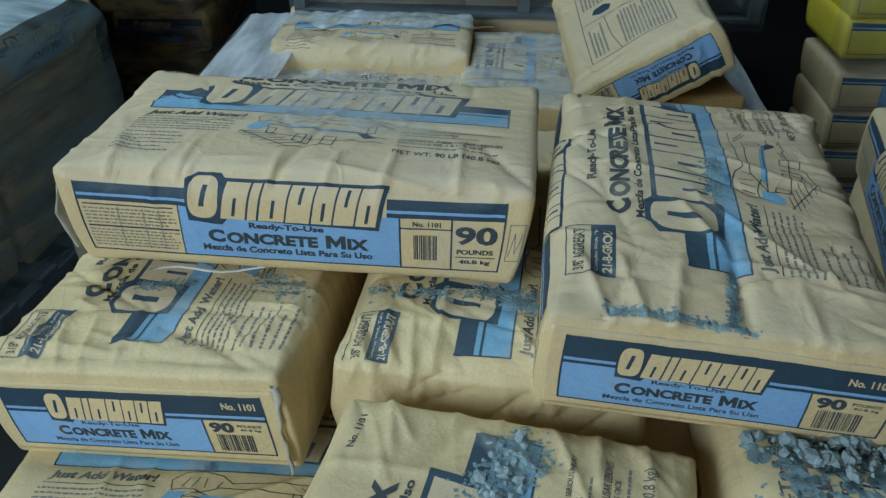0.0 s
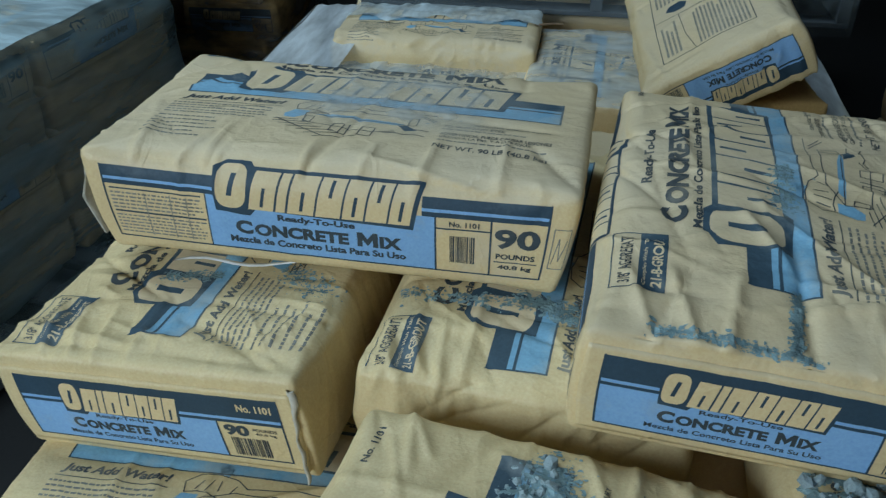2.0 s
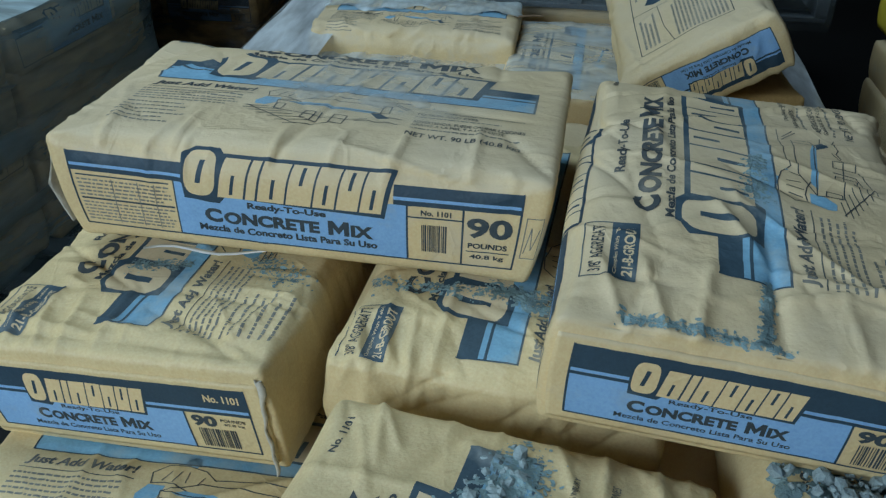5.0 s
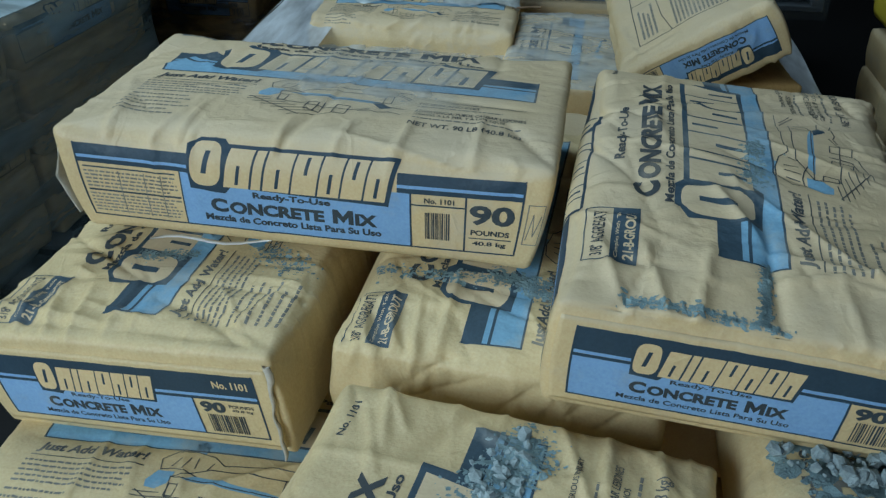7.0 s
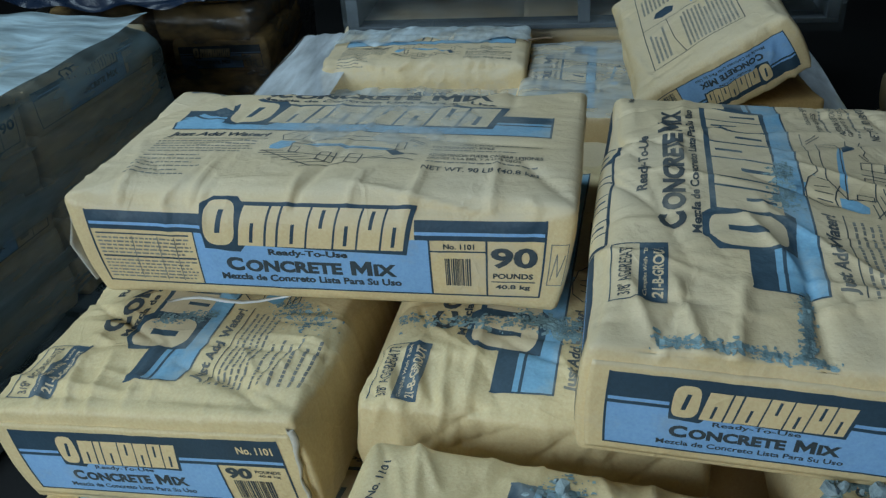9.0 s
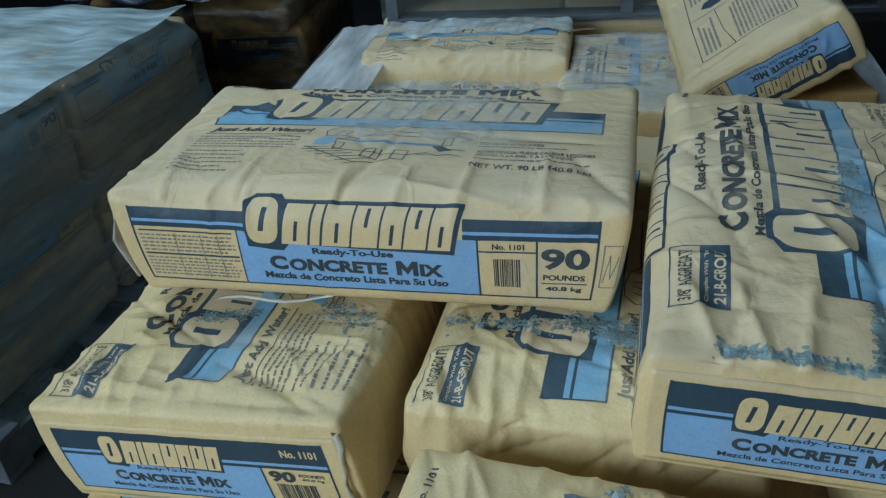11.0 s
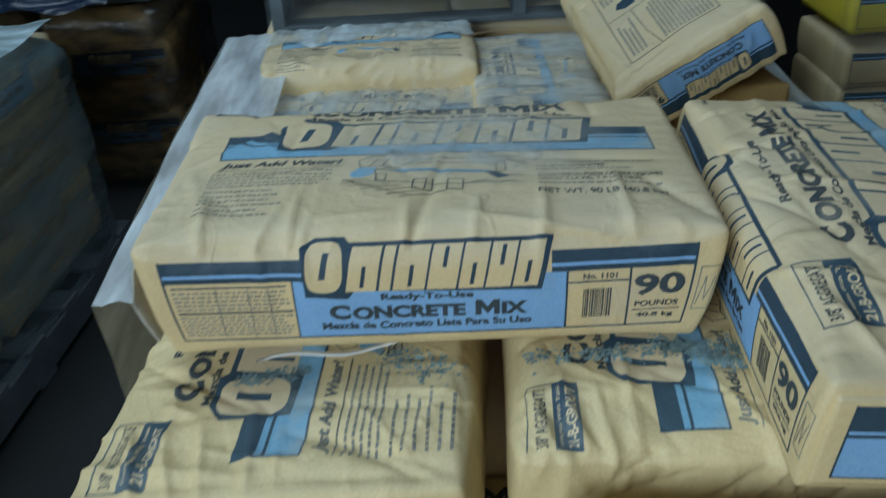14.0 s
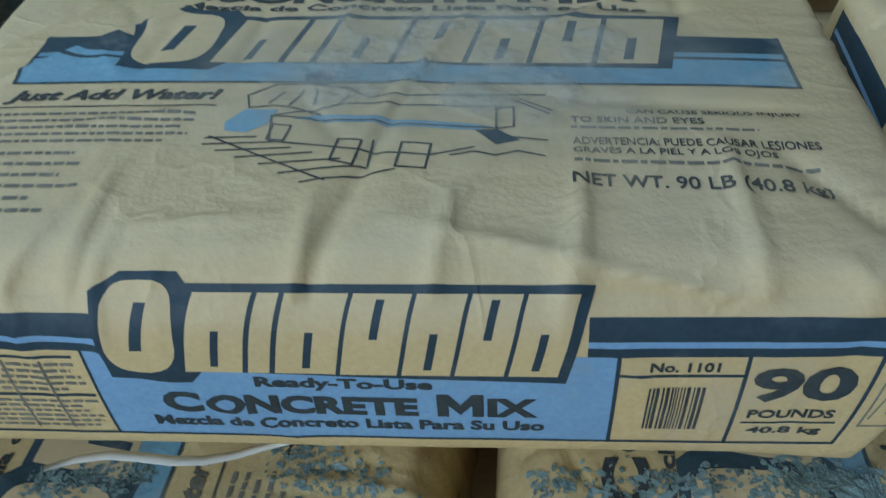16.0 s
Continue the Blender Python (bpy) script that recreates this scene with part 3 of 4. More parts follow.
def art_top(fine):
    a, rng = Art(), random.Random(4)
    x0, x1 = -0.255, 0.268
    a.rect("blue", x0, -0.031, x1, 0.003)
    a.rect("navy", x0, 0.013, x1, 0.037)
    a.rect("navy", x0, 0.003, x1, 0.0065)
    a.rect("blue", x0, 0.0065, x1, 0.013)
    a.line("border", [(x0, 0.037), (x0, -0.032), (x1, -0.032), (x1, 0.037)], 0.0024)
    a.emblem("navy_hi", "cream", -0.190, -0.004, 0.204, 0.074)
    a.small_caps("ink", "CONCRETE MIX", -0.160, 0.096, 0.184, 0.126, 0.052)
    if fine:
        a.text("ink", "Ready-To-Use", -0.075, 0.134, 0.085, 0.149, 0.03)
        a.text("ink", "Mezcla de Concreto Lista Para Su Uso", -0.168, 0.081, 0.190, 0.091, 0.03)
        a.text("ink", "Just Add Water!", -0.252, -0.060, -0.105, -0.042, 0.035, 0.25)
        a.line("drawing", [(-0.255, -0.064), (-0.105, -0.064)], 0.0014)
        a.bars("pale", -0.258, -0.110, -0.112, -0.069, 5, rng, 0.12, 0.36)
        a.bars("pale", -0.258, -0.184, -0.165, -0.114, 6, rng, 0.45, 0.28)
        a.text("ink", "CAN CAUSE SERIOUS INJURY", 0.160, -0.070, 0.262, -0.063, 0.012)
        a.text("ink", "TO SKIN AND EYES", 0.125, -0.080, 0.205, -0.073, 0.012)
        a.bars("pale", 0.125, -0.088, 0.240, -0.083, 1, rng, 0.05)
        a.text("ink", "ADVERTENCIA: PUEDE CAUSAR LESIONES", 0.125, -0.105, 0.264, -0.097, 0.012)
        a.text("ink", "GRAVES A LA PIEL Y A LOS OJOS", 0.125, -0.116, 0.240, -0.108, 0.012)
        a.bars("pale", 0.125, -0.125, 0.266, -0.119, 1, rng, 0.05)
        a.text("ink", "NET WT. 90 LB (40.8 kg)", 0.123, -0.150, 0.262, -0.135, 0.014)
        a.text("ink", "No. 1101", 0.225, 0.158, 0.275, 0.166, 0.02)
        # box with the aggregate size beside a dark block
        a.outline("border", -0.286, 0.116, -0.190, 0.172, 0.0016)
        a.rect("navy", -0.286, 0.116, -0.190, 0.143)
        a.text("ink", '3/8" AGGREGATE', -0.280, 0.150, -0.198, 0.163, 0.012)
        a.text("cream", "Complies With Table", -0.279, 0.134, -0.197, 0.139, 0.01)
        a.text("cream", "21-B-GROUT", -0.278, 0.119, -0.200, 0.130, 0.03)
    # line drawing of a timber form on a slatted deck, plain shapes only
    for p in ([(-0.065, -0.076), (0.079, -0.089), (0.079, -0.063), (-0.018, -0.060), (-0.065, -0.076)], [(-0.065, -0.076), (-0.061, -0.106), (0.040, -0.119), (0.066, -0.110)], [(0.079, -0.063), (0.090, -0.063), (0.090, -0.086), (0.079, -0.089)],
              [(-0.100, -0.101), (-0.020, -0.147)], [(-0.102, -0.103), (-0.070, -0.101)], [(-0.102, -0.110), (-0.058, -0.107)], [(-0.092, -0.117), (-0.046, -0.113)], [(-0.078, -0.124), (-0.032, -0.118)], [(-0.062, -0.131), (-0.014, -0.124)], [(-0.048, -0.140), (0.002, -0.129)], [(-0.034, -0.149), (0.020, -0.134)],
              [(-0.018, -0.101), (-0.020, -0.126), (-0.006, -0.129), (-0.003, -0.104), (-0.018, -0.101)], [(0.022, -0.105), (0.020, -0.131), (0.038, -0.133), (0.040, -0.107), (0.022, -0.105)], [(-0.062, -0.086), (-0.063, -0.104), (-0.052, -0.105), (-0.050, -0.088), (-0.062, -0.086)], [(0.004, -0.102), (0.003, -0.128)],
              [(-0.082, -0.066), (-0.086, -0.050), (-0.070, -0.036), (-0.046, -0.034), (-0.020, -0.040), (-0.004, -0.052)], [(-0.082, -0.066), (-0.066, -0.063), (-0.050, -0.066), (-0.034, -0.072)], [(-0.070, -0.060), (-0.062, -0.046)], [(-0.056, -0.062), (-0.050, -0.044)], [(-0.040, -0.060), (-0.040, -0.044)], [(-0.024, -0.062), (-0.018, -0.050)],
              [(-0.004, -0.052), (0.012, -0.050), (0.110, -0.046)], [(0.088, -0.052), (0.112, -0.070)], [(0.094, -0.052), (0.114, -0.066)], [(0.052, -0.119), (0.066, -0.115), (0.078, -0.119), (0.092, -0.113), (0.108, -0.118)], [(0.090, -0.098), (0.110, -0.101)]):
        a.line("drawing", p, 0.0014)
    a.poly("blue", [(-0.092, -0.094), (-0.094, -0.084), (-0.084, -0.068), (-0.062, -0.068), (-0.066, -0.086), (-0.078, -0.096)])
    a.poly("blue", [(-0.050, -0.079), (0.066, -0.091), (0.078, -0.087), (0.060, -0.083), (-0.036, -0.072)])
    a.poly("blue", [(-0.052, -0.020), (-0.050, -0.034), (-0.034, -0.036), (-0.030, -0.024), (-0.040, -0.014)])
    a.poly("navy", [(0.066, -0.091), (0.080, -0.090), (0.094, -0.101), (0.079, -0.107)])
    return a


def art_side(fine):
    a, rng = Art(), random.Random(7)
    x0, w, z1, h = -0.281, 0.557, 0.057, 0.106
    X = lambda u: x0 + u * w
    Z = lambda v: z1 - v * h
    for u0, u1 in ((0, 0.26), (0.735, 1)):
        a.rect("navy", X(u0), Z(0.15), X(u1), Z(0))
        a.rect("blue", X(u0), Z(0.19), X(u1), Z(0.15))
        a.rect("navy", X(u0), Z(0.25), X(u1), Z(0.19))
    a.rect("blue", X(0.237), Z(1), X(0.765), Z(0.25))
    a.line("border", [(X(0), Z(0)), (X(0), Z(1)), (X(1), Z(1)), (X(1), Z(0))], 0.0022)
    a.line("border", [(X(0.237), Z(0.25)), (X(0.237), Z(1))], 0.0016)
    a.line("border", [(X(0.765), Z(0.25)), (X(0.765), Z(1))], 0.0022)
    a.line("border", [(X(0.885), Z(0.25)), (X(0.885), Z(1))], 0.0022)
    a.emblem("navy_hi", "cream", X(0.262), Z(0.40), X(0.730), Z(-0.235))
    a.small_caps("ink", "CONCRETE MIX", X(0.302), Z(0.765), X(0.690), Z(0.560), 0.052)
    a.text("ink", "90", X(0.893), Z(0.60), X(0.988), Z(0.33), 0.035)
    if fine:
        a.text("ink", "Ready-To-Use", X(0.405), Z(0.545), X(0.585), Z(0.435), 0.04)
        a.text("ink", "Mezcla de Concreto Lista Para Su Uso", X(0.285), Z(0.90), X(0.698), Z(0.80), 0.04)
        a.text("ink", "No. 1101", X(0.795), Z(0.36), X(0.86), Z(0.29), 0.03)
        a.line("border", [(X(0.765), Z(0.39)), (X(0.885), Z(0.39))], 0.002)
        a.text("ink", "POUNDS", X(0.898), Z(0.745), X(0.982), Z(0.67), 0.03)
        a.line("border", [(X(0.895), Z(0.79)), (X(0.987), Z(0.79))], 0.0014)
        a.text("ink", "40.8 kg", X(0.903), Z(0.91), X(0.978), Z(0.83), 0.03)
        a.rect("navy", X(0.01), Z(0.315), X(0.225), Z(0.295))
        a.bars("pale", X(0.01), Z(0.60), X(0.23), Z(0.34), 5, rng, 0.1, 0.45)
        a.rect("navy", X(0.01), Z(0.64), X(0.232), Z(0.615))
        a.bars("pale", X(0.01), Z(0.95), X(0.232), Z(0.66), 6, rng, 0.1, 0.45)
        for u in (0.09, 0.15, 0.19):
            a.line("pale", [(X(u), Z(0.34)), (X(u), Z(0.95))], 0.0012)
        a.outline("pale", X(1.012), Z(0.82), X(1.045), Z(0.28), 0.0012)
        a.line("pale", [(X(1.017), Z(0.75)), (X(1.024), Z(0.4)), (X(1.030), Z(0.7)), (X(1.040), Z(0.42))], 0.0011)
    barcode(a, X(0.797), Z(0.86), X(0.853), Z(0.48), rng)
    return a


def barcode(a, x0, y0, x1, y1, rng):
    x = x0
    while x < x1 - 0.0008:
        w = rng.choice([0.0007, 0.0011, 0.0018])
        a.rect("barcode", x, y0, min(x + w, x1), y1)
        x += w + rng.choice([0.0007, 0.001, 0.0016])


def art_end(fine):
    a, rng = Art(), random.Random(9)
    x0, w, z1, h = -0.164, 0.328, 0.047, 0.094
    X = lambda u: x0 + u * w
    Z = lambda v: z1 - v * h
    a.rect("navy", X(0), Z(0.31), X(1), Z(0))
    a.rect("navy", X(0), Z(0.40), X(1), Z(0.355))
    a.rect("blue", X(0), Z(0.355), X(1), Z(0.31))
    a.rect("blue", X(0), Z(1), X(0.765), Z(0.40))
    a.line("border", [(X(0), Z(0)), (X(0), Z(1)), (X(1), Z(1)), (X(1), Z(0))], 0.002)
    a.line("border", [(X(0.765), Z(0.4)), (X(0.765), Z(1))], 0.002)
    a.emblem("navy_hi", "cream", X(0.165), Z(0.50), X(0.635), Z(0.07))
    a.small_caps("ink", "CONCRETE MIX", X(0.17), Z(0.80), X(0.62), Z(0.62), 0.052)
    a.text("ink", "90", X(0.785), Z(0.61), X(0.875), Z(0.43), 0.05)
    if fine:
        a.text("ink", "Ready-To-Use", X(0.28), Z(0.60), X(0.51), Z(0.52), 0.02)
        a.text("ink", "Mezcla de Concreto Lista Para Su Uso", X(0.14), Z(0.92), X(0.635), Z(0.845), 0.02)
        a.text("cream", "No. 1101", X(0.855), Z(0.21), X(0.975), Z(0.10), 0.03)
        a.text("ink", "POUNDS", X(0.89), Z(0.51), X(0.975), Z(0.46), 0.01)
        a.text("ink", "40.8 kg", X(0.895), Z(0.58), X(0.97), Z(0.53), 0.01)
    barcode(a, X(0.80), Z(0.95), X(0.935), Z(0.64), rng)
    return a


def art_bottom(fine):
    a, rng = Art(), random.Random(11)
    a.outline("ink", -0.22, -0.115, 0.22, 0.115, 0.0022)
    a.line("ink", [(-0.02, -0.115), (-0.02, 0.115)], 0.0020)
    a.line("ink", [(-0.22, 0.03), (-0.14, 0.045), (-0.02, 0.05)], 0.0018)
    a.bars("pale", -0.21, -0.108, -0.03, 0.02, 13, rng, 0.25, 0.5)
    a.bars("pale", -0.20, 0.06, -0.04, 0.105, 4, rng, 0.4, 0.5)
    a.bars("pale", 0.07, -0.10, 0.21, 0.105, 18, rng, 0.35, 0.5)
    a.rect("blue", -0.005, -0.105, 0.055, -0.02)
    barcode(a, 0.003, -0.10, 0.047, -0.04, rng)
    a.poly("navy", [(0.005, 0.03), (0.03, 0.022), (0.05, 0.04), (0.046, 0.07), (0.02, 0.08), (0.002, 0.058)])
    return a


COLOURS = {"blue": (BLUE, 0.00025), "navy": (NAVY, 0.00036), "navy_hi": (NAVY, 0.00047), "cream": (CREAM, 0.00060), "ink": (INK, 0.00062), "pale": (PALE_INK, 0.00045), "barcode": (INK, 0.00052), "border": (NAVY, 0.00050), "drawing": (INK, 0.00052), "navy_hi_hi": (NAVY, 0.00072)}
PART_NAMES = {"blue": "blue_band", "navy": "dark_band", "navy_hi": "emblem_plate", "cream": "emblem_block", "ink": "lettering", "pale": "fine_print", "barcode": "barcode", "border": "border", "drawing": "drawing", "navy_hi_hi": "emblem_slot"}
ARTS = {"top": art_top, "front": art_side, "back": art_side, "end": art_end, "far_end": art_end, "bottom": art_bottom}
CUT = {}


def on_sack(sack, panel, uv, lift):
    """Points of a panel laid on the sack's skin and lifted off it, with their normals."""
    us, vs, where, normal = sack.grids[panel]
    i = np.clip(np.searchsorted(us, uv[:, 0], "right") - 1, 0, len(us) - 2)
    j = np.clip(np.searchsorted(vs, uv[:, 1], "right") - 1, 0, len(vs) - 2)
    a = ((uv[:, 0] - us[i]) / (us[i + 1] - us[i]))[:, None]
    b = ((uv[:, 1] - vs[j]) / (vs[j + 1] - vs[j]))[:, None]
    low = a >= b

    def mix(g):
        g00, g10, g11, g01 = g[i, j], g[i + 1, j], g[i + 1, j + 1], g[i, j + 1]
        return np.where(low, g00 + a * (g10 - g00) + b * (g11 - g10), g00 + b * (g01 - g00) + a * (g11 - g01))

    n = mix(normal)
    n /= np.maximum(np.linalg.norm(n, axis=1), 1e-9)[:, None]
    return mix(where) + n * lift, n


def print_on(thing, sack, panel, step, fine, shift=(0, 0, 0), proud=0.0):
    key = (panel, step, fine, shift)
    if key not in CUT:
        us, vs = sack.grids[panel][:2]
        flat = ARTS[panel](fine)
        for k, tris in flat.layers.items():
            flat.layers[k] = [tuple((x + shift[0], y + shift[1] + shift[2] * x) for x, y in t) for t in tris]
        CUT[key] = flat.cut(us, vs)
    layers, first = CUT[key], None
    names = sorted(layers, key=lambda k: k != "blue")
    uv = np.concatenate([layers[k][0] for k in names])
    hu, hv = EXTENT[panel]
    uv[:, 0] = np.clip(uv[:, 0], -hu, hu)
    if panel not in ("front", "back"):
        uv[:, 1] = np.clip(uv[:, 1], -hv, hv)
    lift = np.concatenate([np.full(len(layers[k][0]), COLOURS[k.split("|")[0]][1]) for k in names])
    (place, normal), at = on_sack(sack, panel, uv, lift[:, None] + proud), 0
    for layer in names:
        pts, faces = layers[layer]
        kind = layer.split("|")[0]
        me = mesh_of(PART_NAMES[kind], place[at:at + len(pts)], faces)
        turned = normal[at:at + len(pts)]
        at += len(pts)
        mat = COLOURS[kind][0]
        ob = part((panel + "_print") if first is None else PART_NAMES[kind], me, WORN.get(mat, mat) if panel == "top" else mat, first or thing)
        me.normals_split_custom_set_from_vertices(turned)
        if kind in ("pale", "barcode", "navy_hi_hi"):
            tagged(ob, kind="stuff")
        first = first or ob
    return first


def end_flap(thing, sack, panel="end", thick=0.0035, hu=0.182, lo=-0.060, hi=0.056, mat=None):
    """The glued, folded-over paper at a sack's end: a sheet with real thickness."""
    us, vs = sack.grids[panel][:2]
    us, vs = us[np.abs(us) <= hu], vs[(vs >= lo) & (vs <= hi)]
    gu, gv = np.meshgrid(us, vs, indexing="ij")
    uv = np.stack([gu.ravel(), gv.ravel()], 1)
    front, rear = on_sack(sack, panel, uv, thick)[0], on_sack(sack, panel, uv, -0.002)[0]
    m, n = len(vs), len(us)
    faces = [f for i in range(n - 1) for j in range(m - 1) for f in ((i * m + j, (i + 1) * m + j, (i + 1) * m + j + 1), (i * m + j, (i + 1) * m + j + 1, i * m + j + 1))]
    k = len(uv)
    rim = [i * m for i in range(n)] + [(n - 1) * m + j for j in range(1, m)] + [i * m + m - 1 for i in range(n - 2, -1, -1)] + [j for j in range(m - 2, 0, -1)]
    faces += [(a + k, b + k, b, a) for a, b in zip(rim, rim[1:] + rim[:1])]
    return part("end_flap", mesh_of("end_flap", np.concatenate([front, rear]), faces), mat, thing)


def cement_sack(m, seed, panels=("top", "front"), step=0.0046, fine=True, flap=True, label="", group="", mat=None, shift=(0, 0, 0), **form):
    thing = new("cement_sack")
    thing.matrix_world = m
    sack = Sack(seed, **form)
    part("body", sack_body(sack, step), mat or PAPER, thing)
    for p in panels:
        if p == "end" and flap:
            end_flap(thing, sack, mat=mat or PAPER)
            print_on(thing, sack, p, step, fine, proud=0.0035)
        else:
            print_on(thing, sack, p, step, fine, shift if p == "top" else (0, 0, 0))
    tagged(thing, label or "full cream paper sack of concrete mix with blue print", "sack", group)
    return thing, sack


def powder_on(thing, sack, panel, spots, seed, n, big=0.0042):
    """Cement powder caught in the folds: ragged patches along lines (u0, v0, u1, v1, spread)."""
    a, r = Art(), random.Random(seed)
    for _ in range(n):
        u0, v0, u1, v1, sp = r.choice(spots)
        t, rad = r.random(), big * (0.2 + r.random() ** 2)
        cu, cv = u0 + t * (u1 - u0) + r.gauss(0, sp), v0 + t * (v1 - v0) + r.gauss(0, sp)
        ph, st = r.uniform(0, 3.14), r.uniform(1.0, 2.2)
        pts = []
        for k in range(9):
            q = rad * r.uniform(0.55, 1.1)
            x, y = q * st * math.cos(k * 0.698), q * math.sin(k * 0.698)
            pts.append((cu + x * math.cos(ph) - y * math.sin(ph), cv + x * math.sin(ph) + y * math.cos(ph)))
        a.poly("powder", pts)
    hu, hv = EXTENT[panel]
    uv, faces = a.cut(*sack.grids[panel][:2])["powder"]
    uv = np.clip(uv, [-hu, -hv], [hu, hv])
    ob = part("powder_stain", mesh_of("powder_stain", on_sack(sack, panel, uv, 0.0009)[0], faces), POWDER, thing, "grey-blue cement powder in the folds")
    return tagged(ob, kind="stuff")


# ---- the setting ----
def slab(name, x0, y0, z0, x1, y1, z1, mat, label, cat):
    ob = part(name, box(x0, y0, z0, x1, y1, z1), mat, smooth=False)
    return tagged(ob, label, cat, kind="structure")


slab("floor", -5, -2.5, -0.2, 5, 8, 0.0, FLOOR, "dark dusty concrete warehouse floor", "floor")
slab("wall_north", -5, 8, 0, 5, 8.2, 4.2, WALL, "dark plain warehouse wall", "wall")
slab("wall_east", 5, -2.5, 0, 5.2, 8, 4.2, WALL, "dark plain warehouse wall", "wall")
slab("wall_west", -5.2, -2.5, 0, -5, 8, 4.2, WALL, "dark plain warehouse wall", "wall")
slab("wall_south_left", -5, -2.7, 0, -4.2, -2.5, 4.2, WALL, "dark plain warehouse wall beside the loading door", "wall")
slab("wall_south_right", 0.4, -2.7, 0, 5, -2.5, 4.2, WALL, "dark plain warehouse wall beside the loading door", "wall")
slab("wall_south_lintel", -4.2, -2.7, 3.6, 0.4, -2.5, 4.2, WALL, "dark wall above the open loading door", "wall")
# unseen ceiling; its hole is cut only to let the overhead fill through
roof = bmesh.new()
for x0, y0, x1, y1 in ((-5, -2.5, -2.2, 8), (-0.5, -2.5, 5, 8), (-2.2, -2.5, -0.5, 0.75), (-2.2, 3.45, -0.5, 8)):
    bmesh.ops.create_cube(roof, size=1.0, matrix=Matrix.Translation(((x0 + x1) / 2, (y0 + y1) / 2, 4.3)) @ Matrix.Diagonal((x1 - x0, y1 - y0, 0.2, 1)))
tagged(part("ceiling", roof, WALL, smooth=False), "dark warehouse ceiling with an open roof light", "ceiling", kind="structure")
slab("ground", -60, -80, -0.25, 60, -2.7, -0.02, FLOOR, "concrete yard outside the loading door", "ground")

# ---- the near stack of sacks ----
STACK = "sacks on the open stack"
long_sack, long_form = cement_sack(pose(-0.190, 1.130, 0.946, 0, 0, -2.2), 3, ("top", "front"), label="large cream concrete mix sack lying across two others, dusty top", group=STACK, round_by=(1, 0.85, 0.85), size=(1.012, 0.98, 0.97), sag=0.003, creases=15, wave=0.0022, fold=0.006, shift=(0, 0.042, -0.035), ear=0.013, own=((0.125, -0.150, 0.05, 1, 0.06, 0.007, 0.0050), (0.215, -0.145, -0.03, 1, 0.075, 0.006, 0.0055), (-0.025, -0.160, 0.05, 1, 0.05, 0.007, 0.0045), (-0.15, -0.150, 0.02, 1, 0.06, 0.006, 0.0045), (0.05, -0.155, 0.1, 1, 0.045, 0.006, 0.004), (-0.245, -0.150, -0.1, 1, 0.06, 0.007, 0.005), (0.27, -0.12, -0.6, 1, 0.06, 0.008, -0.005), (-0.17, 0.07, 0.1, 1, 0.035, 0.007, -0.003), (-0.10, 0.08, 0.05, 1, 0.04, 0.007, -0.003)))
right_sack, right_form = cement_sack(pose(0.340, 0.985, 0.934, 2.5, 0, 85.5), 5, ("top", "back", "end"), label="cream concrete mix sack with creased top and blue powder", group=STACK, round_by=(0.8, 0.8, 0.7), size=(0.985, 1.02, 0.95), bulge=0.018, creases=60, wave=0.004, shift=(0.052, 0.004, 0), own=((-0.20, -0.012, 1, 0.05, 0.10, 0.011, -0.009), (-0.25, 0.10, 1, 0.25, 0.06, 0.009, 0.007), (-0.25, 0.055, 1, -0.12, 0.07, 0.009, 0.007), (-0.24, 0.145, 1, 0.3, 0.05, 0.008, 0.006), (-0.26, -0.08, 1, 0.1, 0.05, 0.008, 0.005), (-0.12, 0.02, 1, 0.5, 0.06, 0.010, 0.007), (0.0, -0.02, 0.6, 1, 0.06, 0.010, -0.006), (0.05, -0.06, 0.5, 1, 0.05, 0.008, 0.005)))
left_sack, left_form = cement_sack(pose(-0.335, 1.070, 0.752, -6.0, 0, 84.0), 8, ("top", "end"), label="cream concrete mix sack with printed folded end flap", group=STACK, mat=PAPER_CLEAN, round_by=(0.7, 0.36, 0.36), size=(1, 1.085, 1.09), bulge=0.006, creases=75, own=((-0.25, 0.14, 1, 0.3, 0.05, 0.007, 0.006), (-0.26, 0.10, 1, 0.35, 0.05, 0.007, 0.006), (-0.26, 0.065, 1, 0.25, 0.06, 0.007, 0.005), (-0.24, 0.02, 1, 0.12, 0.06, 0.007, 0.005), (-0.25, -0.10, 0.4, 1, 0.08, 0.010, -0.005), (-0.22, -0.15, 1, -0.4, 0.06, 0.009, 0.006), (-0.283, 0.0, 0.02, 1, 0.16, 0.007, -0.005)))
mid_sack, mid_form = cement_sack(pose(0.094, 1.079, 0.800, 0, 0, 85.0), 11, ("top",), label="dusty cream concrete mix sack under two others", group=STACK, mat=PAPER_CLEAN, round_by=(3.6, 0.8, 1.2), size=(1, 1.02, 0.93), bulge=0.008, creases=80, fold=0.012, slump=0.012, rough_end=True, shift=(-0.02, 0.004, 0), own=((-0.27, 0.155, 1, 0.3, 0.05, 0.007, 0.007), (-0.26, 0.125, 1, 0.2, 0.06, 0.007, 0.007), (-0.27, 0.095, 1, 0.1, 0.06, 0.007, 0.007), (-0.24, 0.065, 1, 0.02, 0.08, 0.008, 0.007), (-0.22, -0.02, 0.5, 1, 0.07, 0.009, -0.005), (-0.25, -0.05, 1, 0.6, 0.05, 0.008, 0.006), (-0.26, -0.11, 1, -0.2, 0.06, 0.008, 0.006), (-0.18, 0.01, 0.1, 1, 0.09, 0.006, -0.004)))
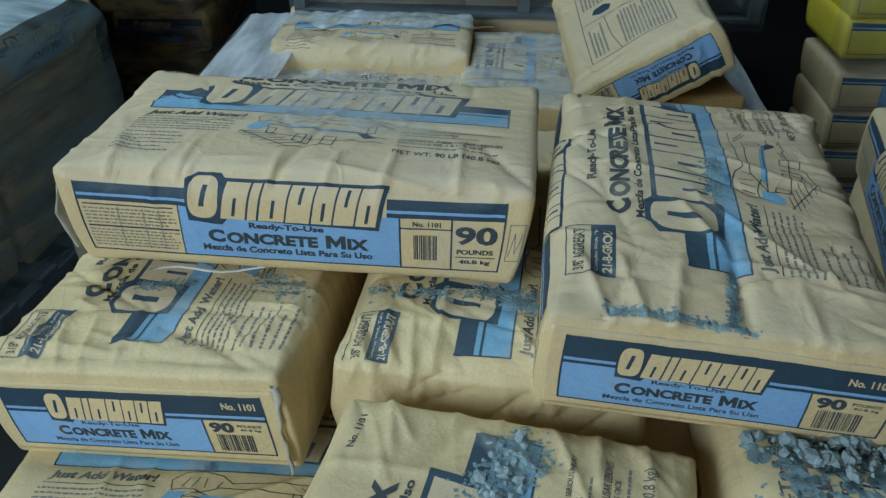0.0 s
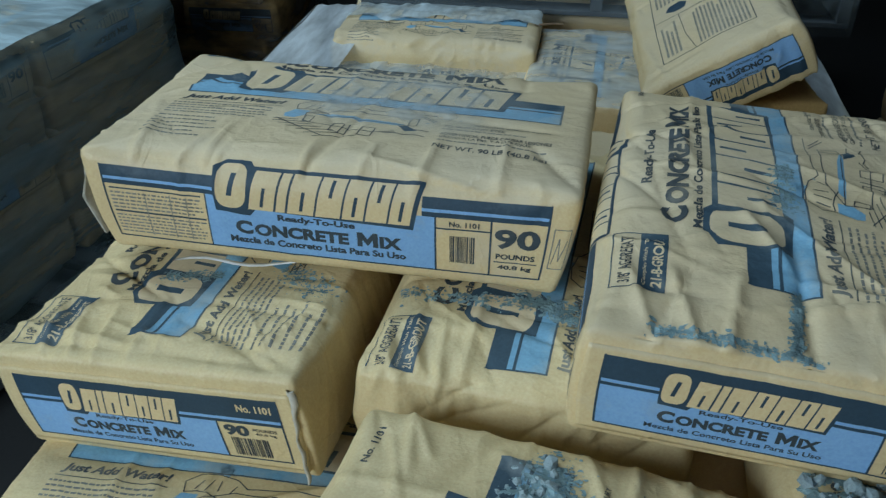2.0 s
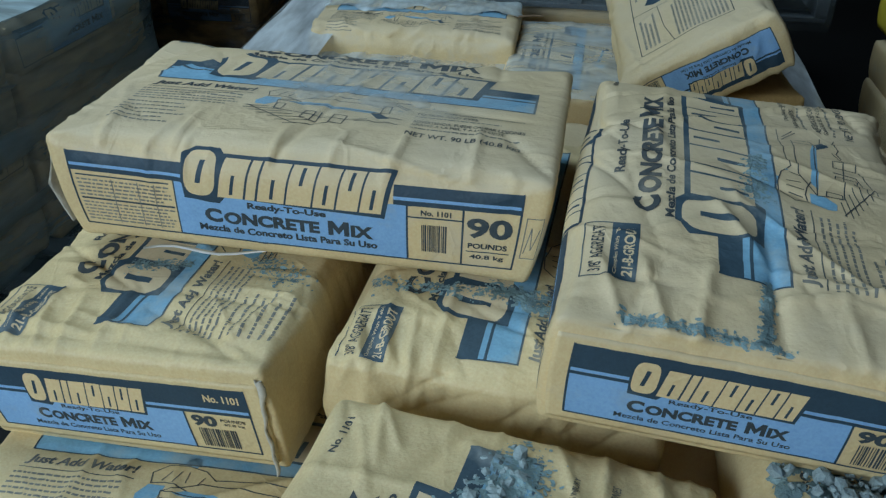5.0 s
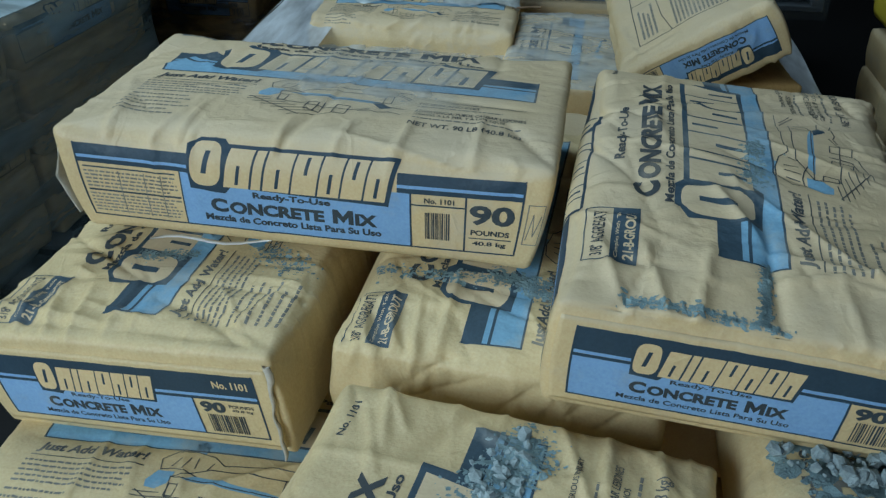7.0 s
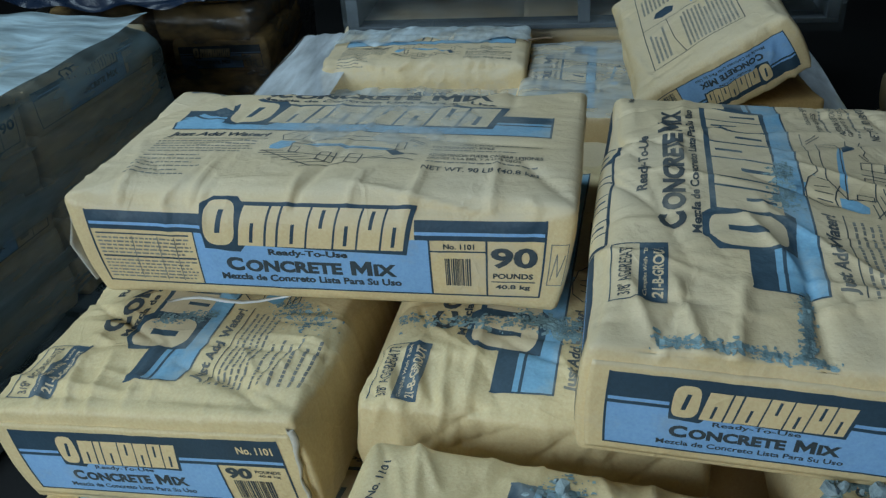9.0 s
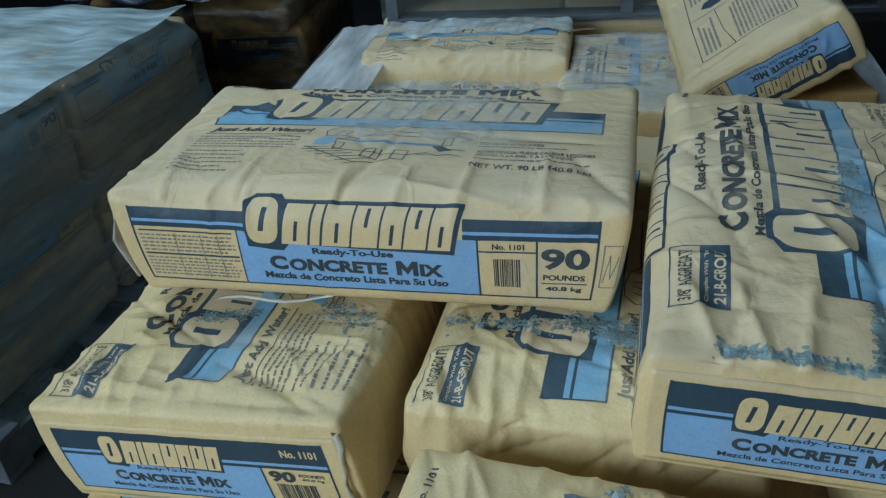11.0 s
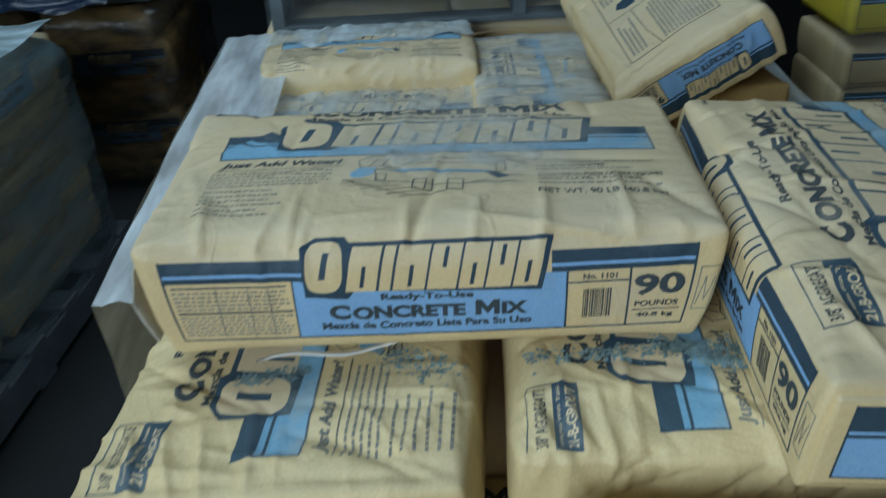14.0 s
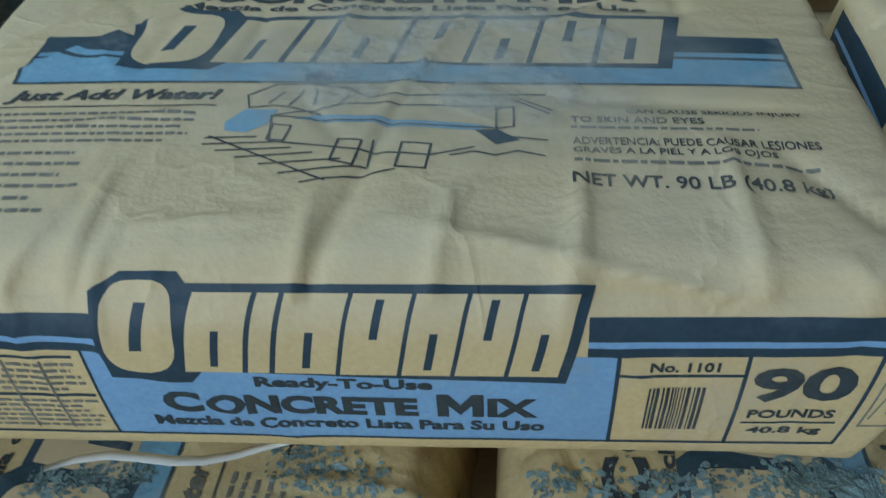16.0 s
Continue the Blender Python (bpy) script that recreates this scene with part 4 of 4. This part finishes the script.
front_sack, front_form = cement_sack(pose(0.052, 0.392, 0.769, 0, 0, 80.0), 14, ("top",), label="cream concrete mix sack with spilled gravel on its print", group=STACK, mat=PAPER_CLEAN, round_by=(2.0, 0.6, 0.7), size=(1.03, 1.07, 1.0), creases=60, fold=0.004, rough_end=True, own=((0.26, 0.06, 1, -0.5, 0.05, 0.009, -0.006), (0.27, 0.13, 1, 0.3, 0.05, 0.008, 0.006), (0.25, 0.0, 0.6, 1, 0.05, 0.008, 0.005), (0.27, -0.09, 1, 0.1, 0.05, 0.008, 0.006), (0.27, -0.14, 1, 0.2, 0.05, 0.007, 0.006)))
cement_sack(pose(-0.250, 0.778, 0.600, 0, 0, -1.0), 17, ("top",), label="cream concrete mix sack at the bottom of the pile", group=STACK, mat=PAPER_CLEAN, size=(1, 1, 0.92), shift=(0, 0.015, 0))
stone_sack, stone_form = cement_sack(pose(0.525, 0.60, 0.790, 0, 0, 88), 20, ("top",), label="cream concrete mix sack strewn with grey gravel", group=STACK, mat=PAPER_CLEAN, size=(1, 1, 0.9), creases=30)


powder_on(right_sack, right_form, "top", [(-0.285, 0.13, -0.292, -0.02, 0.004), (-0.29, 0.0, -0.20, -0.006, 0.003), (-0.05, 0.0, 0.06, -0.01, 0.008)], 1, 1300, 0.0024)
powder_on(mid_sack, mid_form, "top", [(-0.165, 0.17, -0.155, -0.10, 0.007), (-0.29, -0.15, -0.12, -0.165, 0.009), (-0.145, 0.02, -0.18, -0.06, 0.008)], 2, 1700, 0.0026)
powder_on(left_sack, left_form, "top", [(-0.10, -0.10, -0.14, -0.17, 0.012), (-0.13, 0.06, -0.12, -0.02, 0.006)], 3, 700, 0.0022)
powder_on(stone_sack, stone_form, "top", [(-0.02, 0.17, 0.10, -0.17, 0.03), (0.08, 0.15, 0.05, -0.15, 0.02)], 4, 700, 0.009)
powder_on(front_sack, front_form, "top", [(0.20, -0.01, 0.28, -0.012, 0.012), (0.18, 0.02, 0.26, -0.03, 0.014)], 5, 1000, 0.0026)

def dust_on(thing, sack, u0, v0, u1, v1, label):
    """A veil of dust on a sack's top."""
    us, vs = sack.grids["top"][:2]
    us, vs = us[(us >= u0) & (us <= u1)], vs[(vs >= v0) & (vs <= v1)]
    gu, gv = np.meshgrid(us, vs, indexing="ij")
    P, n = on_sack(sack, "top", np.stack([gu.ravel(), gv.ravel()], 1), 0.0013)
    m = len(vs)
    faces = [f for i in range(len(us) - 1) for j in range(m - 1) for f in ((i * m + j, (i + 1) * m + j, (i + 1) * m + j + 1), (i * m + j, (i + 1) * m + j + 1, i * m + j + 1))]
    return tagged(part("dust_veil", mesh_of("dust_veil", P, faces), DUST_VEIL, thing, label), kind="stuff")


dust_on(long_sack, long_form, -0.16, -0.10, 0.26, 0.185, "pale grey dust veil over the print")


def loose_fold(thing, sack, x, label):
    """The open paper fold that stands off a sack's end."""
    verts, faces = [], []
    n = 12
    for i in range(n + 1):
        v = -0.168 + 0.31 * i / n
        for j, (z, out) in enumerate(((0.132, 0.000), (0.105, 0.010), (0.070, 0.016), (0.035, 0.014), (0.008, 0.004))):
            k = out * (0.5 + 0.5 * math.cos(i * 0.23)) + 0.002 * math.sin(i * 1.7 + j)
            verts += [(x - k, v - 0.012 * (j == 2) * (i == 0), z), (x - k - 0.0022, v, z)]
    m = 10
    for i in range(n):
        for j in range(4):
            a, b = i * m + 2 * j, (i + 1) * m + 2 * j
            faces += [(a, a + 2, b + 2, b), (a + 1, b + 1, b + 3, a + 3)]
    faces += [(2 * j, 2 * j + 1, 2 * j + 3, 2 * j + 2) for j in range(4)]
    return part("paper_fold", mesh_of("paper_fold", verts, faces), PAPER_IN, thing, label)


def torn_edge(thing, x, y, z0, z1, label):
    """The doubled edge of the paper that stands off beside a sack's end."""
    verts, faces, n = [], [], 14
    for i in range(n + 1):
        t = i / n
        z = z0 + (z1 - z0) * t
        out = 0.004 + 0.007 * t * t + 0.002 * math.sin(t * 9.0) + 0.002 * math.sin(t * 23.0)
        for k, w in ((0.0, 0.0), (0.006, 0.55), (0.003, 1.0)):
            verts += [(x - k, y - out * w, z), (x - k + 0.0022, y - out * w, z)]
    for i in range(n):
        a, b = 6 * i, 6 * i + 6
        faces += [(a, a + 2, b + 2, b), (a + 2, a + 4, b + 4, b + 2), (a + 1, b + 1, b + 3, a + 3), (a + 3, b + 3, b + 5, a + 5), (a + 4, a + 5, b + 5, b + 4)]
    return part("paper_edge", mesh_of("paper_edge", verts, faces), PAPER_IN, thing, label)


torn_edge(left_sack, -0.312, -0.196, 0.004, 0.148, "raised grey-white paper edge")
loose_fold(long_sack, long_form, -0.316, "loose grey-white paper fold at the end")

def plain_sack(m, seed, panels=(), label="cream paper sack in a lower layer of a stack", group="", mat=None, step=0.02, **form):
    return cement_sack(m, seed, panels, step, False, False, label, group, mat, **form)[0]


low = plain_sack(pose(0.30, 1.18, 0.66, 0, 0, 90), 30, (), group=STACK)
for k in range(5):
    z = 0.14 + 0.13 * (4 - k)
    for x, y, r in ((-0.25, 1.15, 0), (0.36, 1.14, 90), (-0.25, 0.74, 0), (0.53, 0.42, 90), (-0.25, 0.33, 0)):
        if k == 0 and (x, y) in ((-0.25, 0.74), (0.36, 1.14)):
            continue
        copy_thing(low, pose(x + 0.01 * ((k * 7) % 3 - 1), y, z, 0, 0, r + 2 * ((k * 5) % 3 - 1)))


def wooden_pallet(x0, y0, z0, x1, y1, label):
    thing = new("wooden_pallet")
    thing.location = ((x0 + x1) / 2, (y0 + y1) / 2, z0)
    w, d = x1 - x0, y1 - y0
    for i in range(3):
        x = -w / 2 + 0.02 + i * (w - 0.04) / 2
        part("stringer", box(x - 0.02, -d / 2, 0.018, x + 0.02, d / 2, 0.112, 0.003), WOOD, thing, smooth=False)
    for i in range(7):
        y = -d / 2 + 0.045 + i * (d - 0.09) / 6
        part("deck_board", box(-w / 2, y - 0.045, 0.112, w / 2, y + 0.045, 0.130, 0.003), WOOD, thing, smooth=False)
    for i in range(3):
        y = -d / 2 + 0.045 + i * (d - 0.09) / 2
        part("bottom_board", box(-w / 2, y - 0.045, 0.0, w / 2, y + 0.045, 0.018, 0.003), WOOD, thing, smooth=False)
    return tagged(thing, label, "pallet", "pallets")


wooden_pallet(-0.56, 0.03, 0.0, 0.74, 1.38, "weathered wooden pallet under the open stack")

# ---- the wrapped stack behind ----
BACK = "sacks on the wrapped stack behind"
behind_a, form_a = cement_sack(pose(-0.33, 2.36, 0.485, 0, 0, -1), 41, ("top", "front"), 0.010, True, False, "cream concrete mix sack under cloudy film", BACK, bulge=0.012, creases=80, wave=0.005, fold=0.009)
behind_b, form_b = cement_sack(pose(-0.33, 2.70, 0.565, 0, 0, 0), 42, ("top",), 0.010, True, False, "cream concrete mix sack with wrinkled side, half under film", BACK, bulge=0.016, creases=90, wave=0.006, fold=0.014, round_by=(1.6, 1.2, 1.2))
behind_c, form_c = cement_sack(pose(0.15, 2.53, 0.52, 0, 0, 88), 43, ("top",), 0.010, True, False, "badly wrinkled concrete mix sack under film", BACK, fold=0.014, wave=0.008, creases=90)
# rolled over on its back, one long edge up
rolled = pose(0, 0, 0, 0, 0, 93.3) @ pose(0, 0, 0, 0, -6.2, 0) @ pose(0, 0, 0, 180 - 32.5, 0, 0)
cement_sack(Matrix.Translation((0.434, 2.332, 0.853)) @ rolled @ pose(0, 0, -HC), 44, ("bottom", "end"), 0.0075, True, False, "cream concrete mix sack lying upside down, aslant on the stack", BACK, bulge=0.016, side=0.010, wave=0.006, fold=0.010, creases=70, rough_end=True, round_by=(1.5, 0.9, 1.0), even=True)
plain_sack(pose(0.60, 2.36, 0.655, 0, 0, 95), 48, (), "orange-brown paper sack propping up another", BACK, KRAFT, size=(0.75, 0.5, 0.62))
plain_sack(pose(0.52, 2.55, 0.52, 0, 0, 90), 45, (), group=BACK)
plain_sack(pose(-0.33, 1.97, 0.50, 0, 0, 0), 46, ("top",), group=BACK)
plain_sack(pose(0.30, 1.90, 0.52, 0, 0, 0), 47, (), group=BACK)
for k in range(3):
    z = 0.13 + 0.125 * k
    for x, y, r in ((-0.35, 1.80, 0), (-0.35, 2.2, 0), (-0.35, 2.6, 0), (0.22, 1.9, 90), (0.22, 2.52, 90), (0.6, 1.9, 90), (0.6, 2.52, 90)):
        copy_thing(low, pose(x, y, z, 0, 0, r + 180 * (k % 2)))
bpy.context.view_layer.update()
wooden_pallet(-0.68, 1.58, 0.0, 0.80, 2.86, "weathered wooden pallet under the wrapped stack")


def sheet(name, corners, nu, nv, sink, mat, label, cat, seed, thick=0.0):
    """A draped sheet between four corners, with soft random folds."""
    r = np.random.RandomState(seed)
    ks, ph = r.uniform(-1, 1, (9, 2)) * 26, r.uniform(0, 6.28, 9)
    u, v = np.meshgrid(np.linspace(0, 1, nu), np.linspace(0, 1, nv), indexing="ij")
    a, b, c, d = (np.array(p, float) for p in corners)
    U, V = u.ravel()[:, None], v.ravel()[:, None]
    P = (1 - U) * (1 - V) * a + U * (1 - V) * b + U * V * c + (1 - U) * V * d
    n = np.cross(b - a, d - a)
    n /= np.linalg.norm(n)
    h = sum(np.sin(k[0] * U[:, 0] + k[1] * V[:, 0] + p) for k, p in zip(ks, ph)) / 5
    P = P + n * (h * sink)[:, None]
    faces = [(i * nv + j, (i + 1) * nv + j, (i + 1) * nv + j + 1, i * nv + j + 1) for i in range(nu - 1) for j in range(nv - 1)]
    return tagged(part(name, mesh_of(name, P, faces), mat), label, cat)


sheet("plastic_film", [(-0.80, 1.45, 0.685), (-0.58, 1.45, 0.69), (-0.56, 2.90, 0.70), (-0.79, 2.90, 0.69)], 14, 60, 0.008, FILM_PALE, "cloudy bluish stretch film along the stack's edge", "film", 1)
sheet("plastic_film", [(-0.76, 1.45, 0.05), (-0.80, 1.45, 0.685), (-0.79, 2.90, 0.69), (-0.76, 2.90, 0.05)], 30, 60, 0.008, FILM_PALE, "cloudy bluish stretch film down the stack's side", "film", 2)


def film_on(m, form, v0, ragged, mat, label, seed, lift=0.006):
    """Film that clings to a sack's top, with a ragged edge, and hangs over its far side."""
    r = np.random.RandomState(seed)
    k, ph = r.uniform(-1, 1, (10, 2)) * 70, r.uniform(0, 6.28, 10)
    nu, nv = 70, 40
    t = np.linspace(0, 1, nv)
    uv = []
    for u in np.linspace(-HA, HA, nu):
        edge = v0 + ragged * (math.sin(u * 23 + ph[0]) + 0.6 * math.sin(u * 57 + ph[1]))
        uv += [(u, max(-HB, edge) + (HB - max(-HB, edge)) * q) for q in t]
    uv = np.array(uv)
    h = sum(np.sin(uv @ a + b) for a, b in zip(k, ph)) / 10
    P = on_sack(form, "top", uv, (lift + 0.006 * np.abs(h))[:, None])[0]
    faces = [(i * nv + j, (i + 1) * nv + j, (i + 1) * nv + j + 1, i * nv + j + 1) for i in range(nu - 1) for j in range(nv - 1)]
    ob = part("plastic_film", mesh_of("plastic_film", P, faces), mat)
    ob.matrix_world = m
    return tagged(ob, label, "film")


film_on(behind_b.matrix_world, form_b, -0.02, 0.02, FILM, "cloudy stretch film clinging to a sack's top", 31)
film_on(behind_a.matrix_world, form_a, -0.06, 0.03, FILM_THIN, "thin clear stretch film over a sack", 32)
film_on(behind_c.matrix_world, form_c, -0.20, 0.02, FILM_THIN, "thin clear stretch film over a wrinkled sack", 33)
sheet("plastic_film", [(0.60, 1.56, 0.69), (0.82, 1.56, 0.66), (0.80, 2.86, 0.68), (0.62, 2.86, 0.69)], 14, 60, 0.008, FILM_PALE, "cloudy bluish stretch film along the stack's edge", "film", 4)

# ---- the wrapped stack to the left ----
SIDE = "sacks on the film-wrapped stack"
side_sack = plain_sack(pose(-1.43, 2.48, 0.58, 0, 0, 97), 51, ("front", "top"), "cream concrete mix sack inside film wrap", SIDE, step=0.02, bulge=0.010)
side_plain = plain_sack(pose(-1.9, 2.48, 0.13), 52, (), "cream paper sack inside film wrap", SIDE)
turn_l = pose(-1.30, 2.40, 0, 0, 0, -7)
for k in range(5):
    for j, (dx, dy, r) in enumerate(((-0.20, -0.62, 90), (-0.20, 0.02, 90), (-0.60, -0.62, 90), (-0.60, 0.02, 90))):
        if k == 4 and j == 1:
            side_sack.matrix_basis = turn_l @ pose(dx, dy, 0.13 + 0.13 * k, 0, 0, r)
            continue
        if (k, j) == (0, 3):
            side_plain.matrix_basis = turn_l @ pose(dx, dy, 0.13, 0, 0, r)
            continue
        copy_thing(side_sack if k == 4 or (k, j) == (2, 0) else side_plain, turn_l @ pose(dx + 0.012 * ((k * 3 + j) % 3 - 1), dy, 0.13 + 0.13 * k, 0, 0, r))
wooden_pallet(-2.15, 1.44, 0.0, -1.18, 2.78, "weathered wooden pallet under the wrapped stack").matrix_world = turn_l @ pose(-0.42, -0.3, 0)


def wrap(name, m, w, d, z0, z1, mat, label, seed, round_by=0.10):
    """Stretch film round a whole stack: sides and a rounded shoulder, with the top left partly open."""
    r = np.random.RandomState(seed)
    ks, ph = r.uniform(-1, 1, (12, 3)) * [9, 9, 16], r.uniform(0, 6.28, 12)
    ring, rows = 150, 30
    pts = []
    for j in range(rows + 1):
        s = j / rows
        if s < 0.62:
            z, inset = z0 + (z1 - round_by - z0) * s / 0.62, 0.0
        elif s < 0.8:
            a = (s - 0.62) / 0.18 * math.pi / 2
            z, inset = z1 - round_by + round_by * math.sin(a), round_by * (1 - math.cos(a))
        else:
            z, inset = z1 + 0.004, round_by + (s - 0.8) / 0.2 * 0.22
        for i in range(ring):
            a = 2 * math.pi * i / ring
            c, sn = math.cos(a), math.sin(a)
            e = 0.16
            x = math.copysign(abs(c) ** e, c) * (w / 2 - inset)
            y = math.copysign(abs(sn) ** e, sn) * (d / 2 - inset)
            p = np.array([x, y, z])
            h = sum(math.sin(k @ p + q) for k, q in zip(ks, ph)) / 4
            h2 = math.sin(26 * (p[0] + p[1]) + 34 * z + 3 * h)
            n = np.array([x / w, y / d, 0.25 if s > 0.7 else 0.0])
            n /= np.linalg.norm(n) + 1e-9
            pts.append(p + n * (0.010 * h + 0.003 * h2))
    faces = [(j * ring + i, j * ring + (i + 1) % ring, (j + 1) * ring + (i + 1) % ring, (j + 1) * ring + i) for j in range(rows) for i in range(ring)]
    ob = part(name, mesh_of(name, pts, faces), mat)
    ob.matrix_world = m
    return tagged(ob, label, "film")


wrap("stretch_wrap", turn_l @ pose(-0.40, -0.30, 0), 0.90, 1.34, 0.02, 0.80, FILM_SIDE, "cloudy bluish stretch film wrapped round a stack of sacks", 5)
# extra sheet that carries the light on the wrap's top in its tint
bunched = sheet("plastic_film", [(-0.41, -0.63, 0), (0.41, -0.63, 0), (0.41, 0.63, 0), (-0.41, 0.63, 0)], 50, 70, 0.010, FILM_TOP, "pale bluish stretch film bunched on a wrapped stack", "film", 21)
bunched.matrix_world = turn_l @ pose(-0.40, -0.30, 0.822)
sheet("dark_plastic_sheet", [(-1.95, 2.95, 0.80), (-1.20, 3.05, 0.76), (-1.12, 3.28, 0.84), (-1.95, 3.4, 0.98)], 40, 26, 0.045, TARP, "crumpled dark blue plastic sheet on a stack", "plastic sheet", 8)

# ---- a far column of sacks, in the dark ----
FAR = "sacks in the dark column behind"
for k in range(5):
    plain_sack(pose(-1.33 + 0.03 * (k % 2), 3.62, 0.0 + 0.137 * k, 0, 0, 90 + (3 if k % 2 else -2)), 60 + k, ("end",) if k % 2 else (), "dull orange-brown paper sack in a dark column", FAR, KRAFT, 0.02)
    plain_sack(pose(-1.78, 3.62, 0.0 + 0.137 * k, 0, 0, 90), 70 + k, (), "dull orange-brown paper sack in a dark column", FAR, KRAFT, 0.02)

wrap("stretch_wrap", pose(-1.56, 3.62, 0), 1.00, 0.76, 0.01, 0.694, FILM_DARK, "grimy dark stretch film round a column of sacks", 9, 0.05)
wooden_pallet(-1.80, 3.30, 0.71, -1.12, 3.92, "pale wooden pallet on the dark column")

# ---- the double-stacked pallet behind ----
HIGH = "sacks on the raised pallet"
wooden_pallet(-0.65, 2.95, 0.68, 0.95, 4.05, "blue-grey wooden pallet raised on a lower load, film-wrapped")
for k in range(4):
    for x in (-0.34, 0.28):
        copy_thing(low, pose(x - 0.03, 3.18, 0.13 + 0.137 * k, 0, 0, 0))
for x in (-0.33, 0.30):
    plain_sack(pose(x, 3.19, 0.812, 0, 0, 0), 80, ("front",), "cream sack with blue print on the raised pallet", HIGH, None, 0.02)
    plain_sack(pose(x, 3.19, 0.950, 0, 0, 0), 81, ("front",), "cream sack with blue print on the raised pallet", HIGH, None, 0.02)
wooden_pallet(-0.65, 2.95, 0.0, 0.95, 4.05, "wooden pallet under the lower load")
sheet("stretch_film", [(-0.66, 2.93, 0.66), (0.96, 2.93, 0.66), (0.96, 2.93, 1.10), (-0.66, 2.93, 1.10)], 80, 24, 0.006, FILM_CLEAR, "clear stretch film round the raised pallet", "film", 12)

# ---- stacks to the right ----
RIGHT = "sacks on the stack by the far wall"
for k in range(4):
    plain_sack(pose(1.52, 3.04, 0.0 + 0.137 * k, 0, 0, 0), 90 + k, ("front", "far_end"), "cream sack with dark blue side print under film", RIGHT, None, 0.02)
for k in range(2):
    plain_sack(pose(1.50, 3.04, 0.60 + 0.135 * k, 0, 0, 1), 95 + k, ("front",), "bright yellow paper sack with blue print under film", RIGHT, YELLOW, 0.02)
sheet("stretch_film", [(1.16, 2.83, 0.0), (1.90, 2.83, 0.0), (1.90, 2.83, 0.85), (1.16, 2.83, 0.85)], 40, 40, 0.012, FILM_CLEAR, "clear crinkled stretch film on the sack stack", "film", 14)
NEXT = "sacks on the neighbouring stack"
cement_sack(pose(0.93, 1.28, 0.80, 0, 0, 78), 100, ("top", "back"), 0.010, True, False, "cream concrete mix sack on the neighbouring stack", NEXT)
for k in range(5):
    copy_thing(low, pose(0.95, 1.28, 0.13 + 0.134 * k, 0, 0, 80))
    copy_thing(low, pose(1.36, 1.36, 0.13 + 0.134 * k, 0, 0, 80))
wooden_pallet(0.70, 0.95, 0.0, 1.6, 1.65, "wooden pallet under the neighbouring stack")


# ---- gravel, powder and scraps ----
def gravel(name, spots, n, seed, label, zmax):
    """Broken stones strewn over patches: (x, y, z, rx, ry)."""
    r = random.Random(seed)
    verts, faces = [], []
    for _ in range(n):
        x, y, z, rx, ry = r.choice(spots)
        a, d = r.uniform(0, 6.28), math.sqrt(r.random())
        px, py = x + rx * d * math.cos(a), y + ry * d * math.sin(a)
        s = 0.0018 + 0.0085 * r.random() ** 3.2
        pz = z + s * 0.35 + zmax * (1 - d) * r.random()
        bm = bmesh.new()
        bmesh.ops.create_icosphere(bm, subdivisions=1, radius=s)
        q = Euler((r.uniform(0, 6), r.uniform(0, 6), r.uniform(0, 6))).to_matrix()
        k = len(verts)
        sc = Vector((r.uniform(0.7, 1.3), r.uniform(0.6, 1.2), r.uniform(0.45, 0.9)))
        for v in bm.verts:
            c = q @ Vector((v.co.x * sc.x, v.co.y * sc.y, v.co.z * sc.z)) * r.uniform(0.8, 1.2)
            verts.append((px + c.x, py + c.y, pz + c.z))
        faces += [tuple(v.index + k for v in f.verts) for f in bm.faces]
        bm.free()
    return tagged(part(name, mesh_of(name, verts, faces), STONE, smooth=False), label, "gravel", kind="stuff")


gravel("gravel", [(0.50, 0.655, 0.938, 0.10, 0.045), (0.57, 0.63, 0.938, 0.09, 0.05), (0.47, 0.67, 0.936, 0.12, 0.03)], 420, 1, "grey broken gravel strewn on a sack", 0.012)
gravel("gravel", [(0.094, 0.635, 0.921, 0.032, 0.05), (0.087, 0.61, 0.923, 0.026, 0.05)], 130, 2, "small heap of grey gravel on a sack", 0.002)


def ribbon(name, pts, w, mat, label, cat, thick=0.0012):
    """A narrow curled strip along a line of points."""
    n = len(pts)
    verts, faces = [], []
    for i, p in enumerate(pts):
        p = Vector(p)
        d = (Vector(pts[min(i + 1, n - 1)]) - Vector(pts[max(i - 1, 0)])).normalized()
        s = d.cross(Vector((0, 0, 1))).normalized()
        k = w * (0.35 + 0.65 * math.sin(math.pi * (0.12 + 0.8 * i / (n - 1))))
        up = Vector((0, 0, thick))
        verts += [tuple(p + s * k), tuple(p - s * k), tuple(p - s * k + up), tuple(p + s * k + up)]
        if i:
            a, b = 4 * (i - 1), 4 * i
            faces += [(a + j, b + j, b + (j + 1) % 4, a + (j + 1) % 4) for j in range(4)]
    faces += [(3, 2, 1, 0), (4 * n - 4, 4 * n - 3, 4 * n - 2, 4 * n - 1)]
    return tagged(part(name, mesh_of(name, verts, faces), mat), label, cat)


ribbon("plastic_strip", [(-0.40 + 0.02 * i, 0.935 + 0.002 * i + 0.004 * math.sin(i), 0.947 + 0.003 * math.sin(i * 0.8)) for i in range(9)], 0.0035, STRING, "torn strip of white plastic on a sack", "plastic strip")
ribbon("dry_stick", [(-0.22 + 0.03 * i, 2.66 + 0.008 * i, 0.715 + 0.004 * math.sin(i)) for i in range(10)], 0.004, STICK, "thin dry stick lying on film", "stick", 0.005)
